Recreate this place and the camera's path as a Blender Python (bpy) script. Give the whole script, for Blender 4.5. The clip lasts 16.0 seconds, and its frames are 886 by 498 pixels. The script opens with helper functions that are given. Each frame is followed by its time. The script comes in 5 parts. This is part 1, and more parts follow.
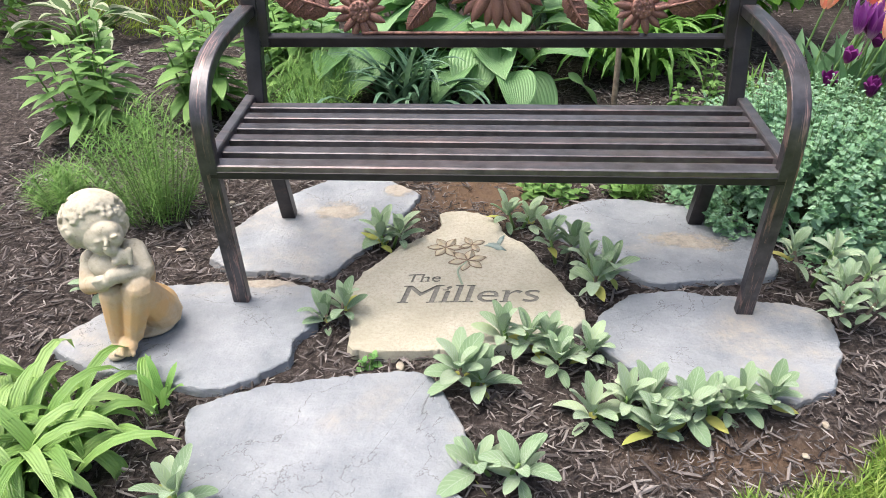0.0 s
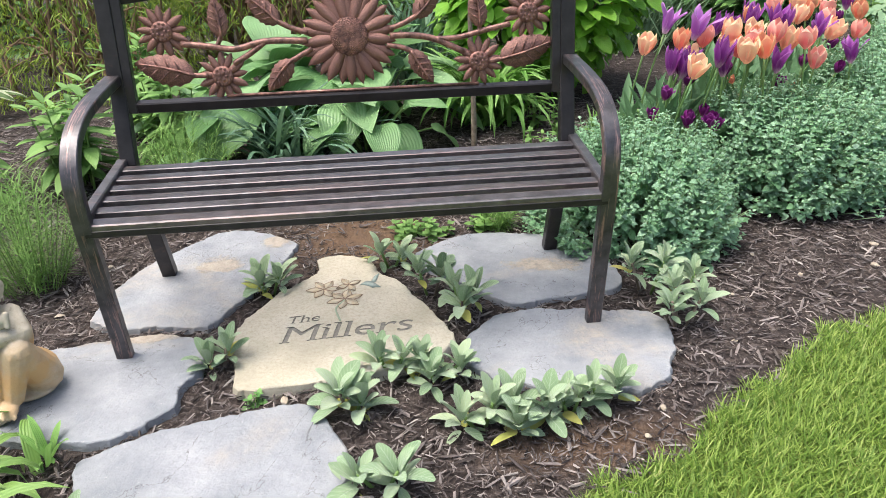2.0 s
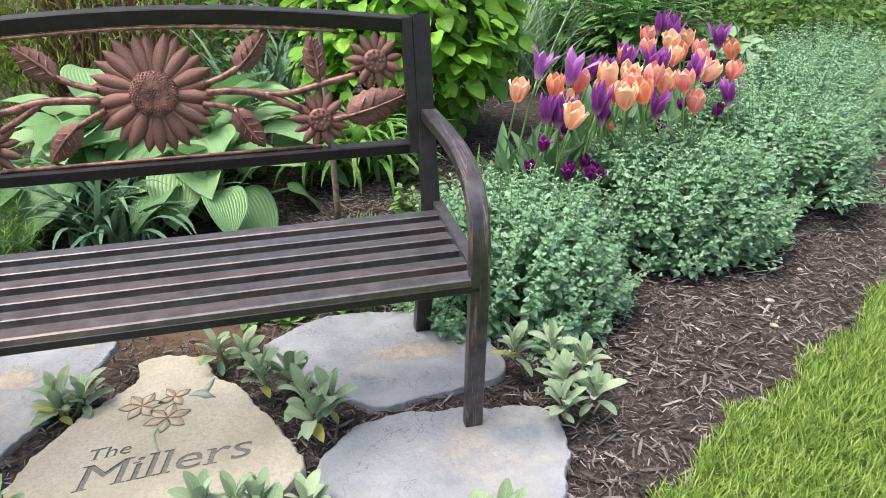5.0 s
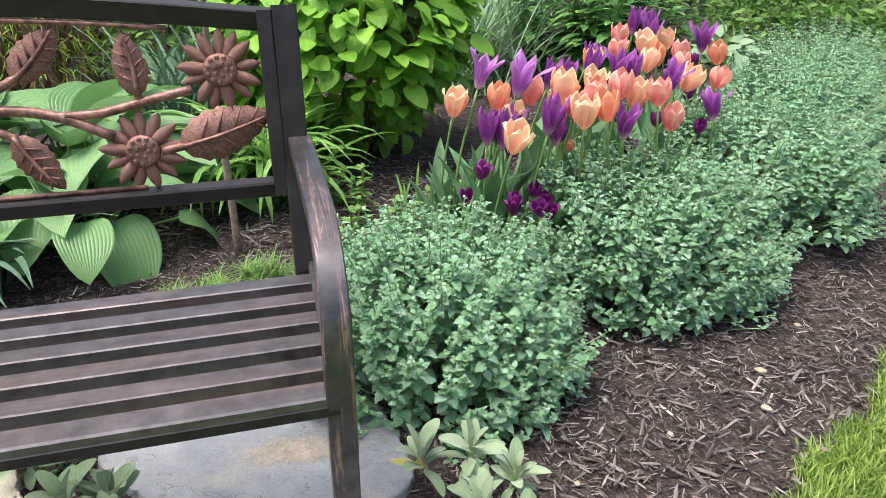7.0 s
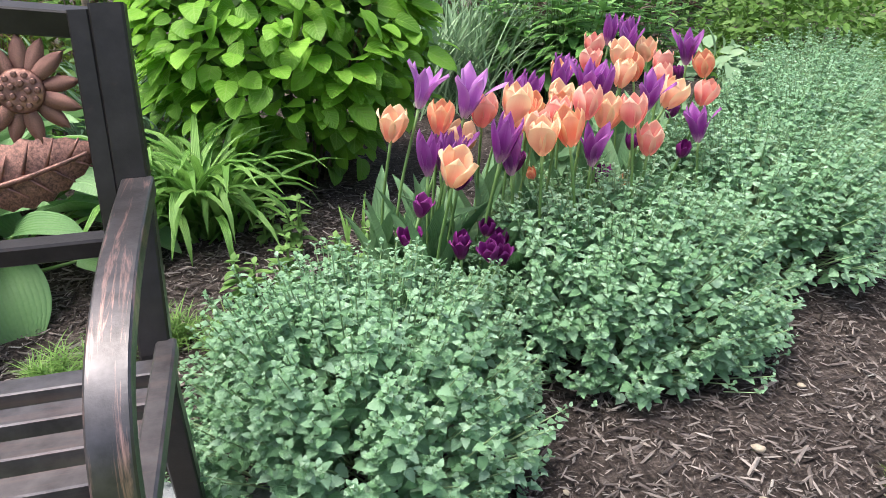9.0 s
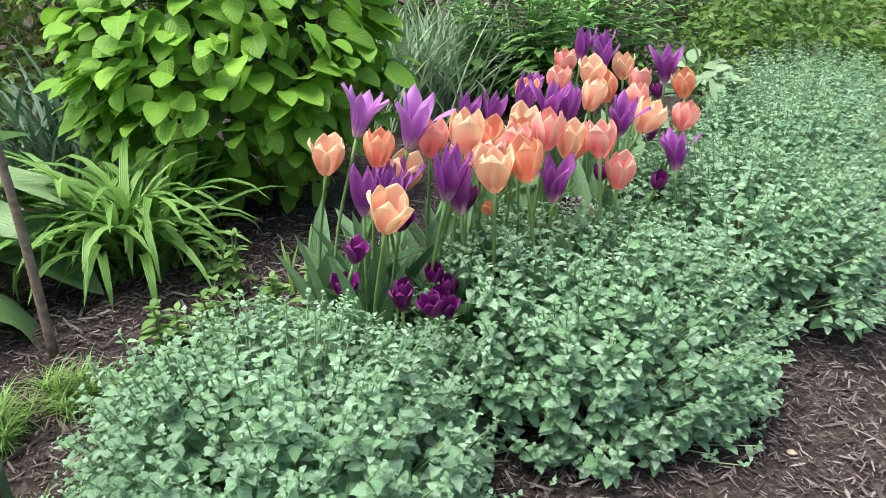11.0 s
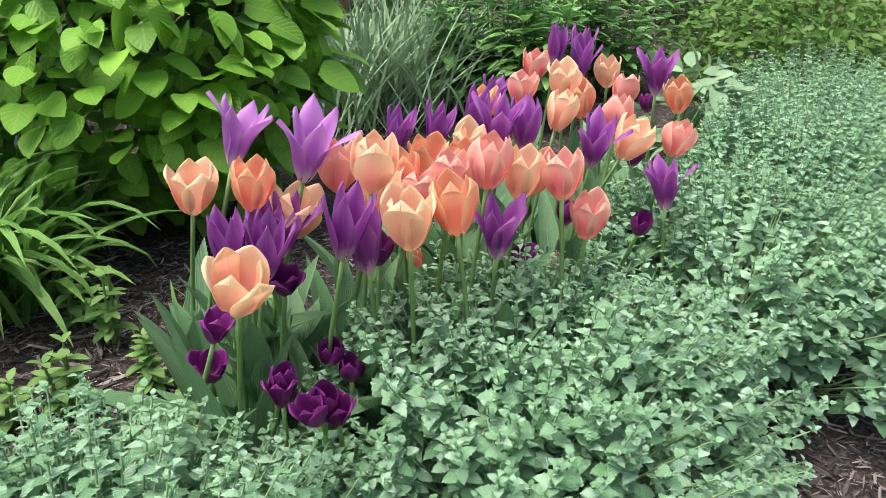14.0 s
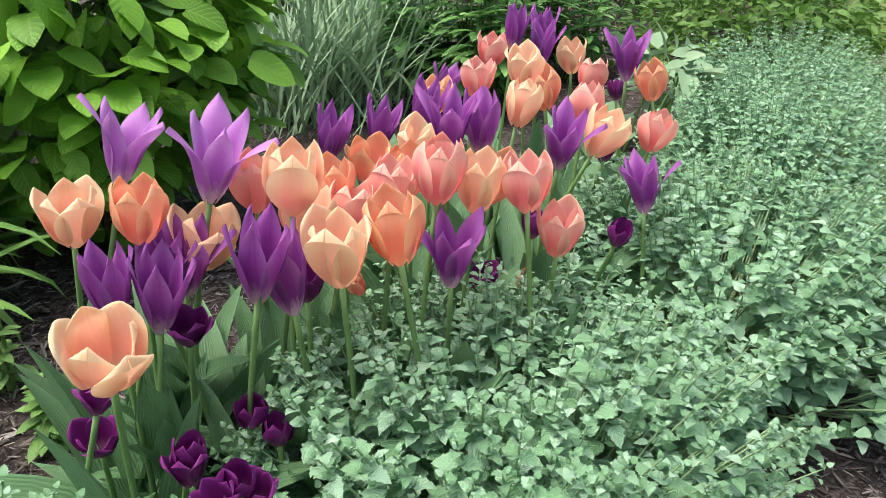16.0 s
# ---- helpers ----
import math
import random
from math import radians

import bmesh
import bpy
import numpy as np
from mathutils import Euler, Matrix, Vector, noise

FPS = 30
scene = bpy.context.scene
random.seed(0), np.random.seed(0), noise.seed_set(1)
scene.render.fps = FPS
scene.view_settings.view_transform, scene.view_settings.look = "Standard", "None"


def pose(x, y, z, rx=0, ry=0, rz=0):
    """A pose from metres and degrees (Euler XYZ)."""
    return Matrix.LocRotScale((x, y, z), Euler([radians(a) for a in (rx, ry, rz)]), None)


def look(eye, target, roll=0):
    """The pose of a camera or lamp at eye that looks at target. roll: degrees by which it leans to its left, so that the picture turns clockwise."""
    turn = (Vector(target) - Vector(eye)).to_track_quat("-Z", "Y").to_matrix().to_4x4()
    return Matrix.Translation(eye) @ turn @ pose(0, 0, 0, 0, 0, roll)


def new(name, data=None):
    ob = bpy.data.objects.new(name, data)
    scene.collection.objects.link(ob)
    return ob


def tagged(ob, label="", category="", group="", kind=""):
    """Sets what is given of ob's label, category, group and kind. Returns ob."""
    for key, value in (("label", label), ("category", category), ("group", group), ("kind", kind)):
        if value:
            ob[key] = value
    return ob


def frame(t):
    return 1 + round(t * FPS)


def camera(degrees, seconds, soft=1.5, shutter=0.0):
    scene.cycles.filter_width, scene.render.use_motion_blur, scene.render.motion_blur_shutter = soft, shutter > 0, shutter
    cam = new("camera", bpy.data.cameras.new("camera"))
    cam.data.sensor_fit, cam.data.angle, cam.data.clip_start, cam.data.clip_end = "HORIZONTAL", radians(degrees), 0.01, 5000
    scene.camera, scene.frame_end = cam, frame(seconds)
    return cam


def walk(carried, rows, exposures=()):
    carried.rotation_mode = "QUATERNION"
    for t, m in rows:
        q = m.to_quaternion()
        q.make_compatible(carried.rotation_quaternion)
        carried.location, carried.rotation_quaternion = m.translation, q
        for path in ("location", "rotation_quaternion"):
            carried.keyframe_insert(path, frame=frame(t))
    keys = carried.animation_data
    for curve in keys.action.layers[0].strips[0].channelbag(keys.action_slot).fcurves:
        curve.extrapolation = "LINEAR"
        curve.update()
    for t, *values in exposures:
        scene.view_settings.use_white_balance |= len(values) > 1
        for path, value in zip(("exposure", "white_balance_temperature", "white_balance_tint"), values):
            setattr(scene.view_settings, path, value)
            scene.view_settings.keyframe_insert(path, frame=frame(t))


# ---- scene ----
SKY, SUN = 0.15, 2.1
cam = camera(62.8, 16.0, 0.6)
PATH = [
    (0, (-0.014, -1.408, 1.079), (-0.125, 0.283, 0.017), -1.0),
    (0.5, (0.002, -1.46, 1.072), (-0.055, 0.249, 0.035), -1.2),
    (1, (0.019, -1.52, 1.083), (0.031, 0.206, 0.074), -1.3),
    (1.5, (0.037, -1.557, 1.099), (0.131, 0.188, 0.127), -1.3),
    (2, (0.054, -1.566, 1.107), (0.225, 0.195, 0.176), -1.4),
    (2.5, (0.062, -1.549, 1.11), (0.321, 0.223, 0.221), -1.3),
    (3, (0.088, -1.492, 1.103), (0.415, 0.288, 0.252), -1.1),
    (3.5, (0.092, -1.401, 1.11), (0.48, 0.374, 0.272), -1.2),
    (4, (0.105, -1.346, 1.107), (0.529, 0.423, 0.276), -1.2),
    (4.2, (0.11, -1.325, 1.099), (0.552, 0.44, 0.269), -1.1),
    (6.3, (0.444, -1.008, 1.029), (0.911, 0.724, 0.144), 0.2),
    (6.5, (0.462, -0.956, 1.021), (0.938, 0.777, 0.145), 0.3),
    (7, (0.514, -0.833, 1.006), (1.0, 0.906, 0.145), 0.3),
    (7.5, (0.548, -0.753, 0.979), (1.041, 0.99, 0.131), 0.2),
    (8, (0.602, -0.695, 0.96), (1.102, 1.05, 0.121), 0.1),
    (8.5, (0.676, -0.631, 0.95), (1.178, 1.117, 0.118), 0.0),
    (9, (0.732, -0.576, 0.945), (1.226, 1.178, 0.122), -0.2),
    (9.2, (0.751, -0.557, 0.944), (1.243, 1.201, 0.125), -0.1),
    (11.3, (0.909, -0.353, 0.931), (1.432, 1.406, 0.136), 0.1),
    (11.5, (0.922, -0.318, 0.924), (1.451, 1.442, 0.136), 0.4),
    (12, (0.952, -0.251, 0.915), (1.499, 1.506, 0.131), 1.0),
    (12.5, (0.975, -0.211, 0.912), (1.529, 1.542, 0.124), 1.5),
    (13, (1.004, -0.162, 0.908), (1.558, 1.584, 0.105), 1.6),
    (13.5, (1.061, -0.112, 0.897), (1.599, 1.639, 0.094), 1.5),
    (14, (1.127, -0.064, 0.891), (1.652, 1.684, 0.072), 1.4),
    (14.5, (1.173, -0.009, 0.879), (1.701, 1.73, 0.043), 1.1),
    (15, (1.191, 0.052, 0.872), (1.745, 1.779, 0.03), 1.0),
    (15.5, (1.196, 0.093, 0.869), (1.788, 1.803, 0.016), 0.9),
    (16, (1.21, 0.114, 0.859), (1.821, 1.819, 0.01), 0.6),
]
walk(cam, [(t, look(eye, target, roll)) for t, eye, target, roll in PATH], ((0.0, 0.94), (4.0, 0.94), (8.0, 1.03), (11.0, 0.98), (13.0, 0.92), (16.0, 0.88)))

# ---- light ----
world = bpy.data.worlds.new("overcast_sky")
scene.world = world
world.use_nodes = True
wn = world.node_tree
sky = wn.nodes.new("ShaderNodeTexSky")
sky.sky_type = "NISHITA"
sky.sun_disc = False
sky.sun_elevation, sky.sun_rotation = radians(71), radians(281)
sky.air_density, sky.dust_density, sky.ozone_density = 1.0, 6.0, 0.6
wn.links.new(sky.outputs[0], wn.nodes["Background"].inputs[0])
wn.nodes["Background"].inputs[1].default_value = SKY
sun = new("sun", bpy.data.lights.new("sun", "SUN"))
sun.data.energy, sun.data.angle, sun.data.color = SUN, radians(40), (1.0, 0.98, 0.95)
sun.matrix_basis = look((-4, -0.8, 12), (0, 0, 0))

rng = np.random.default_rng(7)


# ---- materials ----
def mix_rgb(nt, fac, a, b, mode="MIX"):
    n = nt.nodes.new("ShaderNodeMix")
    n.data_type, n.blend_type = "RGBA", mode
    for socket, v in ((n.inputs[0], fac), (n.inputs[6], a), (n.inputs[7], b)):
        if isinstance(v, bpy.types.NodeSocket):
            nt.links.new(v, socket)
        elif isinstance(v, (int, float)):
            socket.default_value = v
        else:
            socket.default_value = (*v, 1)
    return n.outputs[2]


def calc(nt, op, a, b=0.0, c=0.0):
    n = nt.nodes.new("ShaderNodeMath")
    n.operation = op
    for socket, v in zip(n.inputs, (a, b, c)):
        if isinstance(v, bpy.types.NodeSocket):
            nt.links.new(v, socket)
        else:
            socket.default_value = v
    return n.outputs[0]


def ramp(nt, fac, stops):
    n = nt.nodes.new("ShaderNodeValToRGB")
    n.color_ramp.elements[0].position, n.color_ramp.elements[1].position = stops[0][0], stops[-1][0]
    n.color_ramp.elements[0].color, n.color_ramp.elements[1].color = (*stops[0][1], 1), (*stops[-1][1], 1)
    for p, c in stops[1:-1]:
        n.color_ramp.elements.new(p).color = (*c, 1)
    nt.links.new(fac, n.inputs[0])
    return n.outputs[0]


def grain(nt, scale, detail=4.0, rough=0.6, stretch=None, coords="Object", warp=0.0):
    tc = nt.nodes.new("ShaderNodeTexCoord")
    vec = tc.outputs[coords]
    if stretch:
        mp = nt.nodes.new("ShaderNodeMapping")
        mp.inputs["Scale"].default_value = stretch
        nt.links.new(vec, mp.inputs[0])
        vec = mp.outputs[0]
    n = nt.nodes.new("ShaderNodeTexNoise")
    n.inputs["Scale"].default_value, n.inputs["Detail"].default_value = scale, detail
    n.inputs["Roughness"].default_value, n.inputs["Distortion"].default_value = rough, warp
    nt.links.new(vec, n.inputs["Vector"])
    return n.outputs[0]


def bump(nt, height, strength, distance=0.01):
    n = nt.nodes.new("ShaderNodeBump")
    n.inputs["Strength"].default_value, n.inputs["Distance"].default_value = strength, distance
    nt.links.new(height, n.inputs["Height"])
    return n.outputs[0]


def material(name, colour, rough=0.6, metal=0.0, normal=None, spec=0.5, sheen=0.0, back=0.0):
    """colour, rough and normal are functions of the node tree (or plain values); back: share of light let through."""
    m = bpy.data.materials.new(name)
    m.use_nodes = True
    nt = m.node_tree
    p = nt.nodes["Principled BSDF"]
    p.inputs["Metallic"].default_value = metal
    p.inputs["Specular IOR Level"].default_value = spec
    p.inputs["Sheen Weight"].default_value = sheen
    c = colour(nt) if callable(colour) else colour
    if isinstance(c, bpy.types.NodeSocket):
        nt.links.new(c, p.inputs["Base Color"])
    else:
        p.inputs["Base Color"].default_value = (*c, 1)
    r = rough(nt) if callable(rough) else rough
    if isinstance(r, bpy.types.NodeSocket):
        nt.links.new(r, p.inputs["Roughness"])
    else:
        p.inputs["Roughness"].default_value = r
    if normal:
        nt.links.new(normal(nt), p.inputs["Normal"])
    if back:
        t = nt.nodes.new("ShaderNodeBsdfTranslucent")
        if isinstance(c, bpy.types.NodeSocket):
            nt.links.new(c, t.inputs[0])
        else:
            t.inputs[0].default_value = (*c, 1)
        s = nt.nodes.new("ShaderNodeMixShader")
        s.inputs[0].default_value = back
        nt.links.new(p.outputs[0], s.inputs[1])
        nt.links.new(t.outputs[0], s.inputs[2])
        nt.links.new(s.outputs[0], nt.nodes["Material Output"].inputs[0])
    return m


def chance(nt, single):
    if single:
        return nt.nodes.new("ShaderNodeObjectInfo").outputs["Random"]
    return nt.nodes.new("ShaderNodeNewGeometry").outputs["Random Per Island"]


def uv(nt):
    n = nt.nodes.new("ShaderNodeSeparateXYZ")
    nt.links.new(nt.nodes.new("ShaderNodeUVMap").outputs[0], n.inputs[0])
    return n.outputs[0], n.outputs[1]


def leaf_material(name, stops, single=False, rough=0.5, back=0.25, rib=0.0, ribs=9.0, vein=0.0, vein_colour=None, edge=None, pebble=0.0, sheen=0.0, spec=0.4):
    """A leaf: colour by chance and blotches, midrib and side veins by the leaf's own coordinates."""
    def colour(nt):
        r = chance(nt, single)
        f = calc(nt, "ADD", calc(nt, "MULTIPLY", r, 0.75), calc(nt, "MULTIPLY", grain(nt, 35, 3), 0.3))
        c = ramp(nt, f, stops)
        u, v = uv(nt)
        away = calc(nt, "ABSOLUTE", calc(nt, "SUBTRACT", u, 0.5))
        if vein_colour:
            mid = calc(nt, "LESS_THAN", away, 0.03)
            slant = calc(nt, "SINE", calc(nt, "MULTIPLY", calc(nt, "SUBTRACT", v, calc(nt, "MULTIPLY", away, 0.7)), 44.0))
            side = calc(nt, "GREATER_THAN", slant, 0.93)
            c = mix_rgb(nt, calc(nt, "MULTIPLY", calc(nt, "MAXIMUM", mid, side), 0.45), c, vein_colour)
        if edge:
            wob = calc(nt, "ADD", away, calc(nt, "MULTIPLY", calc(nt, "SUBTRACT", grain(nt, 18), 0.5), 0.3))
            c = mix_rgb(nt, calc(nt, "GREATER_THAN", wob, 0.3), c, edge)
        return c

    def normal(nt):
        u, v = uv(nt)
        away = calc(nt, "ABSOLUTE", calc(nt, "SUBTRACT", u, 0.5))
        h = calc(nt, "MULTIPLY", grain(nt, 220, 3), 0.4 + pebble)
        if rib:
            h = calc(nt, "ADD", h, calc(nt, "MULTIPLY", calc(nt, "ABSOLUTE", calc(nt, "SINE", calc(nt, "MULTIPLY", u, ribs * math.pi))), rib))
        if vein:
            w = calc(nt, "ABSOLUTE", calc(nt, "SINE", calc(nt, "MULTIPLY", calc(nt, "SUBTRACT", v, calc(nt, "MULTIPLY", away, 0.7)), 22.0)))
            h = calc(nt, "ADD", h, calc(nt, "MULTIPLY", w, vein))
        return bump(nt, h, 0.5, 0.003)
    return material(name, colour, rough, normal=normal, back=back, sheen=sheen, spec=spec)


def mulch_colour(nt):
    a = grain(nt, 55, 6, 0.7, (1, 0.35, 1), warp=1.5)
    b = grain(nt, 70, 6, 0.7, (0.3, 1, 1), warp=1.0)
    f = calc(nt, "MULTIPLY", calc(nt, "ADD", a, b), 0.5)
    c = ramp(nt, f, ((0.34, (0.014, 0.011, 0.01)), (0.5, (0.07, 0.055, 0.049)), (0.62, (0.17, 0.14, 0.126)), (0.72, (0.32, 0.275, 0.25))))
    soil = nt.nodes.new("ShaderNodeAttribute")
    soil.attribute_name = "soil"
    c = mix_rgb(nt, calc(nt, "MULTIPLY", soil.outputs["Fac"], calc(nt, "ADD", 0.35, grain(nt, 25, 5))), c, (0.2, 0.128, 0.08))
    lawn = nt.nodes.new("ShaderNodeAttribute")
    lawn.attribute_name = "lawn"
    g = ramp(nt, grain(nt, 14, 6, 0.7), ((0.3, (0.08, 0.12, 0.022)), (0.55, (0.17, 0.24, 0.045)), (0.75, (0.27, 0.29, 0.09))))
    return mix_rgb(nt, lawn.outputs["Fac"], c, g)


def cleft(nt, scale, width):
    """Thin wandering lines where the stone has split along its layers."""
    return calc(nt, "LESS_THAN", calc(nt, "ABSOLUTE", calc(nt, "SUBTRACT", grain(nt, scale, 7, 0.6, warp=0.5), 0.47)), width)


def slate_detail(nt, c):
    c = mix_rgb(nt, calc(nt, "MULTIPLY", cleft(nt, 2.3, 0.0016), 0.6), c, (0.09, 0.085, 0.085))
    c = mix_rgb(nt, ramp(nt, grain(nt, 130, 4, 0.7), ((0.62, (0, 0, 0)), (0.75, (0.5, 0.5, 0.5)))), c, (0.5, 0.49, 0.46))
    return mix_rgb(nt, ramp(nt, grain(nt, 75, 5, 0.75), ((0.3, (0.3, 0.3, 0.3)), (0.45, (0, 0, 0)))), c, (0.15, 0.15, 0.16))


def scale_mask(nt):
    """Where a thin tan rusty layer still clings to the slate."""
    tc = nt.nodes.new("ShaderNodeTexCoord")
    sep = nt.nodes.new("ShaderNodeSeparateXYZ")
    nt.links.new(tc.outputs["Object"], sep.inputs[0])
    ragged = calc(nt, "MULTIPLY", calc(nt, "SUBTRACT", grain(nt, 16, 7, 0.7), 0.5), 2.6)
    best = None
    for cx, cy, w, h in ((-0.43, 0.455, 0.09, 0.055), (-0.28, 0.59, 0.07, 0.05), (0.55, 0.315, 0.12, 0.045), (-0.6, 0.075, 0.13, 0.03)):
        dx = calc(nt, "DIVIDE", calc(nt, "SUBTRACT", sep.outputs[0], cx), w)
        dy = calc(nt, "DIVIDE", calc(nt, "SUBTRACT", sep.outputs[1], cy), h)
        d = calc(nt, "SQRT", calc(nt, "ADD", calc(nt, "MULTIPLY", dx, dx), calc(nt, "MULTIPLY", dy, dy)))
        best = d if best is None else calc(nt, "MINIMUM", best, d)
    return ramp(nt, calc(nt, "ADD", best, ragged), ((0.55, (0.75, 0.75, 0.75)), (0.98, (0, 0, 0))))


def rust_colour(nt):
    return ramp(nt, grain(nt, 40, 8, 0.75), ((0.3, (0.2, 0.17, 0.13)), (0.5, (0.36, 0.3, 0.225)), (0.7, (0.47, 0.41, 0.33))))


MULCH = material("mulch_soil", mulch_colour, 0.9, normal=lambda nt: bump(nt, grain(nt, 90, 8, 0.75, (1, 0.5, 1)), 1.0, 0.02), spec=0.2)
CHIPS = material("bark_chip", lambda nt: mix_rgb(nt, calc(nt, "MULTIPLY", grain(nt, 160, 4, 0.7, (1, 0.2, 1)), 0.7), ramp(nt, chance(nt, False), (
    (0.0, (0.017, 0.013, 0.012)), (0.3, (0.09, 0.076, 0.071)), (0.7, (0.24, 0.207, 0.194)), (0.92, (0.39, 0.345, 0.322)), (0.985, (0.5, 0.45, 0.41)), (1.0, (0.6, 0.57, 0.52)))),
    (0.02, 0.013, 0.01)), 0.85, normal=lambda nt: bump(nt, grain(nt, 300, 4, 0.7, (1, 0.2, 1)), 0.8, 0.004), spec=0.25)
SLATE = material("slate", lambda nt: mix_rgb(nt, scale_mask(nt), slate_detail(nt, mix_rgb(nt, ramp(nt, grain(nt, 2.6, 6, 0.62, warp=0.8), ((0.52, (0, 0, 0)), (0.7, (1, 1, 1)))),
    ramp(nt, grain(nt, 7, 8, 0.65), ((0.3, (0.19, 0.205, 0.226)), (0.5, (0.265, 0.28, 0.3)), (0.7, (0.35, 0.36, 0.375)))),
    ramp(nt, grain(nt, 22, 6, 0.7), ((0.3, (0.22, 0.235, 0.255)), (0.5, (0.33, 0.315, 0.295)), (0.7, (0.43, 0.375, 0.31)))))), rust_colour(nt)),
    lambda nt: calc(nt, "ADD", 0.6, calc(nt, "MULTIPLY", grain(nt, 12), 0.3)),
    normal=lambda nt: bump(nt, calc(nt, "ADD", calc(nt, "ADD", calc(nt, "MULTIPLY", grain(nt, 5, 8, 0.6), 3.0), grain(nt, 90, 6, 0.7)), calc(nt, "MULTIPLY", scale_mask(nt), 1.2)), 0.7, 0.008), spec=0.3)
LIMESTONE = material("sandstone", lambda nt: mix_rgb(nt, ramp(nt, grain(nt, 110, 5, 0.8), ((0.45, (0, 0, 0)), (0.7, (0.75, 0.75, 0.75)))),
    ramp(nt, grain(nt, 4.5, 8, 0.65), ((0.3, (0.38, 0.35, 0.265)), (0.5, (0.49, 0.455, 0.36)), (0.68, (0.58, 0.55, 0.455)))), (0.33, 0.29, 0.22)), 0.9,
    normal=lambda nt: bump(nt, calc(nt, "ADD", calc(nt, "MULTIPLY", grain(nt, 12, 6), 2.0), grain(nt, 170, 6, 0.8)), 0.6, 0.006), spec=0.25)
ENGRAVING = material("grey_engraving_paint", lambda nt: ramp(nt, grain(nt, 120, 4), ((0.3, (0.13, 0.125, 0.11)), (0.7, (0.24, 0.225, 0.19)))), 0.9)
BROWN_LINE = material("brown_line_paint", (0.24, 0.17, 0.12), 0.9)
ORANGE_WASH = material("orange_wash", lambda nt: ramp(nt, grain(nt, 60), ((0.4, (0.47, 0.42, 0.32)), (0.75, (0.5, 0.39, 0.24)))), 0.9)
TEAL_WASH = material("teal_wash", lambda nt: ramp(nt, grain(nt, 70), ((0.35, (0.2, 0.27, 0.25)), (0.7, (0.32, 0.36, 0.32)))), 0.9)
GREEN_WASH = material("green_wash", (0.3, 0.36, 0.26), 0.9)


def bronze(name, dark, copper, low, high, stretch, metal=0.35):
    def colour(nt):
        f = ramp(nt, grain(nt, 9, 8, 0.72, stretch, warp=0.6), ((low, (0, 0, 0)), (high, (1, 1, 1))))
        return mix_rgb(nt, f, ramp(nt, grain(nt, 30, 5), ((0.3, dark), (0.75, tuple(2.2 * d for d in dark)))), copper)
    return material(name, colour, lambda nt: calc(nt, "ADD", 0.26, calc(nt, "MULTIPLY", grain(nt, 14, 5), 0.25)), metal=metal,
                    normal=lambda nt: bump(nt, grain(nt, 260, 4), 0.12, 0.002))


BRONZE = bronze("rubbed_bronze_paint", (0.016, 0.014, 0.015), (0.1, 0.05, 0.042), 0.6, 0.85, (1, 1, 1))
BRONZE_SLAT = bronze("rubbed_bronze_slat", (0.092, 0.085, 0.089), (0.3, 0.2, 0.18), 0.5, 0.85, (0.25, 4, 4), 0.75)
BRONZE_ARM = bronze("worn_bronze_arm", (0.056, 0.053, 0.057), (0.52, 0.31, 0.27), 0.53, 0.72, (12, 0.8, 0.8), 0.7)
COPPER = material("cast_copper_finish", lambda nt: mix_rgb(nt, ramp(nt, grain(nt, 45, 8, 0.75), ((0.4, (0, 0, 0)), (0.72, (1, 1, 1)))), (0.105, 0.055, 0.047), (0.52, 0.26, 0.205)),
    0.42, metal=0.45, normal=lambda nt: bump(nt, grain(nt, 240, 5), 0.35, 0.003))


def cement_colour(nt):
    tc = nt.nodes.new("ShaderNodeTexCoord")
    sep = nt.nodes.new("ShaderNodeSeparateXYZ")
    nt.links.new(tc.outputs["Object"], sep.inputs[0])
    band = calc(nt, "SUBTRACT", 1.0, calc(nt, "MULTIPLY", calc(nt, "ABSOLUTE", calc(nt, "SUBTRACT", sep.outputs[2], 0.095)), 8.0))
    stain = ramp(nt, calc(nt, "MULTIPLY", calc(nt, "MAXIMUM", band, 0.0), grain(nt, 14, 4)), ((0.1, (0, 0, 0)), (0.42, (0.95, 0.95, 0.95))))
    stone = ramp(nt, grain(nt, 38, 8, 0.75), ((0.3, (0.2, 0.18, 0.14)), (0.42, (0.44, 0.39, 0.3)), (0.7, (0.58, 0.53, 0.43))))
    return mix_rgb(nt, stain, stone, (0.6, 0.37, 0.17))


CEMENT = material("weathered_cast_stone", cement_colour, 0.85, normal=lambda nt: bump(nt, grain(nt, 200, 6, 0.7), 0.4, 0.003), spec=0.25)


# ---- mesh helpers ----
def in_world(ob):
    m = ob.matrix_basis.copy()
    while ob.parent:
        m = ob.parent.matrix_basis @ ob.matrix_parent_inverse @ m
        ob = ob.parent
    return m


def attach(ob, parent):
    if parent:
        ob.parent = parent
        ob.matrix_parent_inverse = in_world(parent).inverted()
    return ob


def mesh_of(name, verts, faces, coords, mat, smooth=True):
    me = bpy.data.meshes.new(name)
    me.from_pydata(np.asarray(verts, float).tolist(), [], [list(map(int, f)) for f in faces])
    if coords is not None:
        layer = me.uv_layers.new(name="UVMap")
        idx = np.empty(len(me.loops), int)
        me.loops.foreach_get("vertex_index", idx)
        layer.data.foreach_set("uv", np.asarray(coords, float)[idx].ravel())
    me.materials.append(mat)
    if smooth:
        me.polygons.foreach_set("use_smooth", [True] * len(me.polygons))
    me.update()
    return me


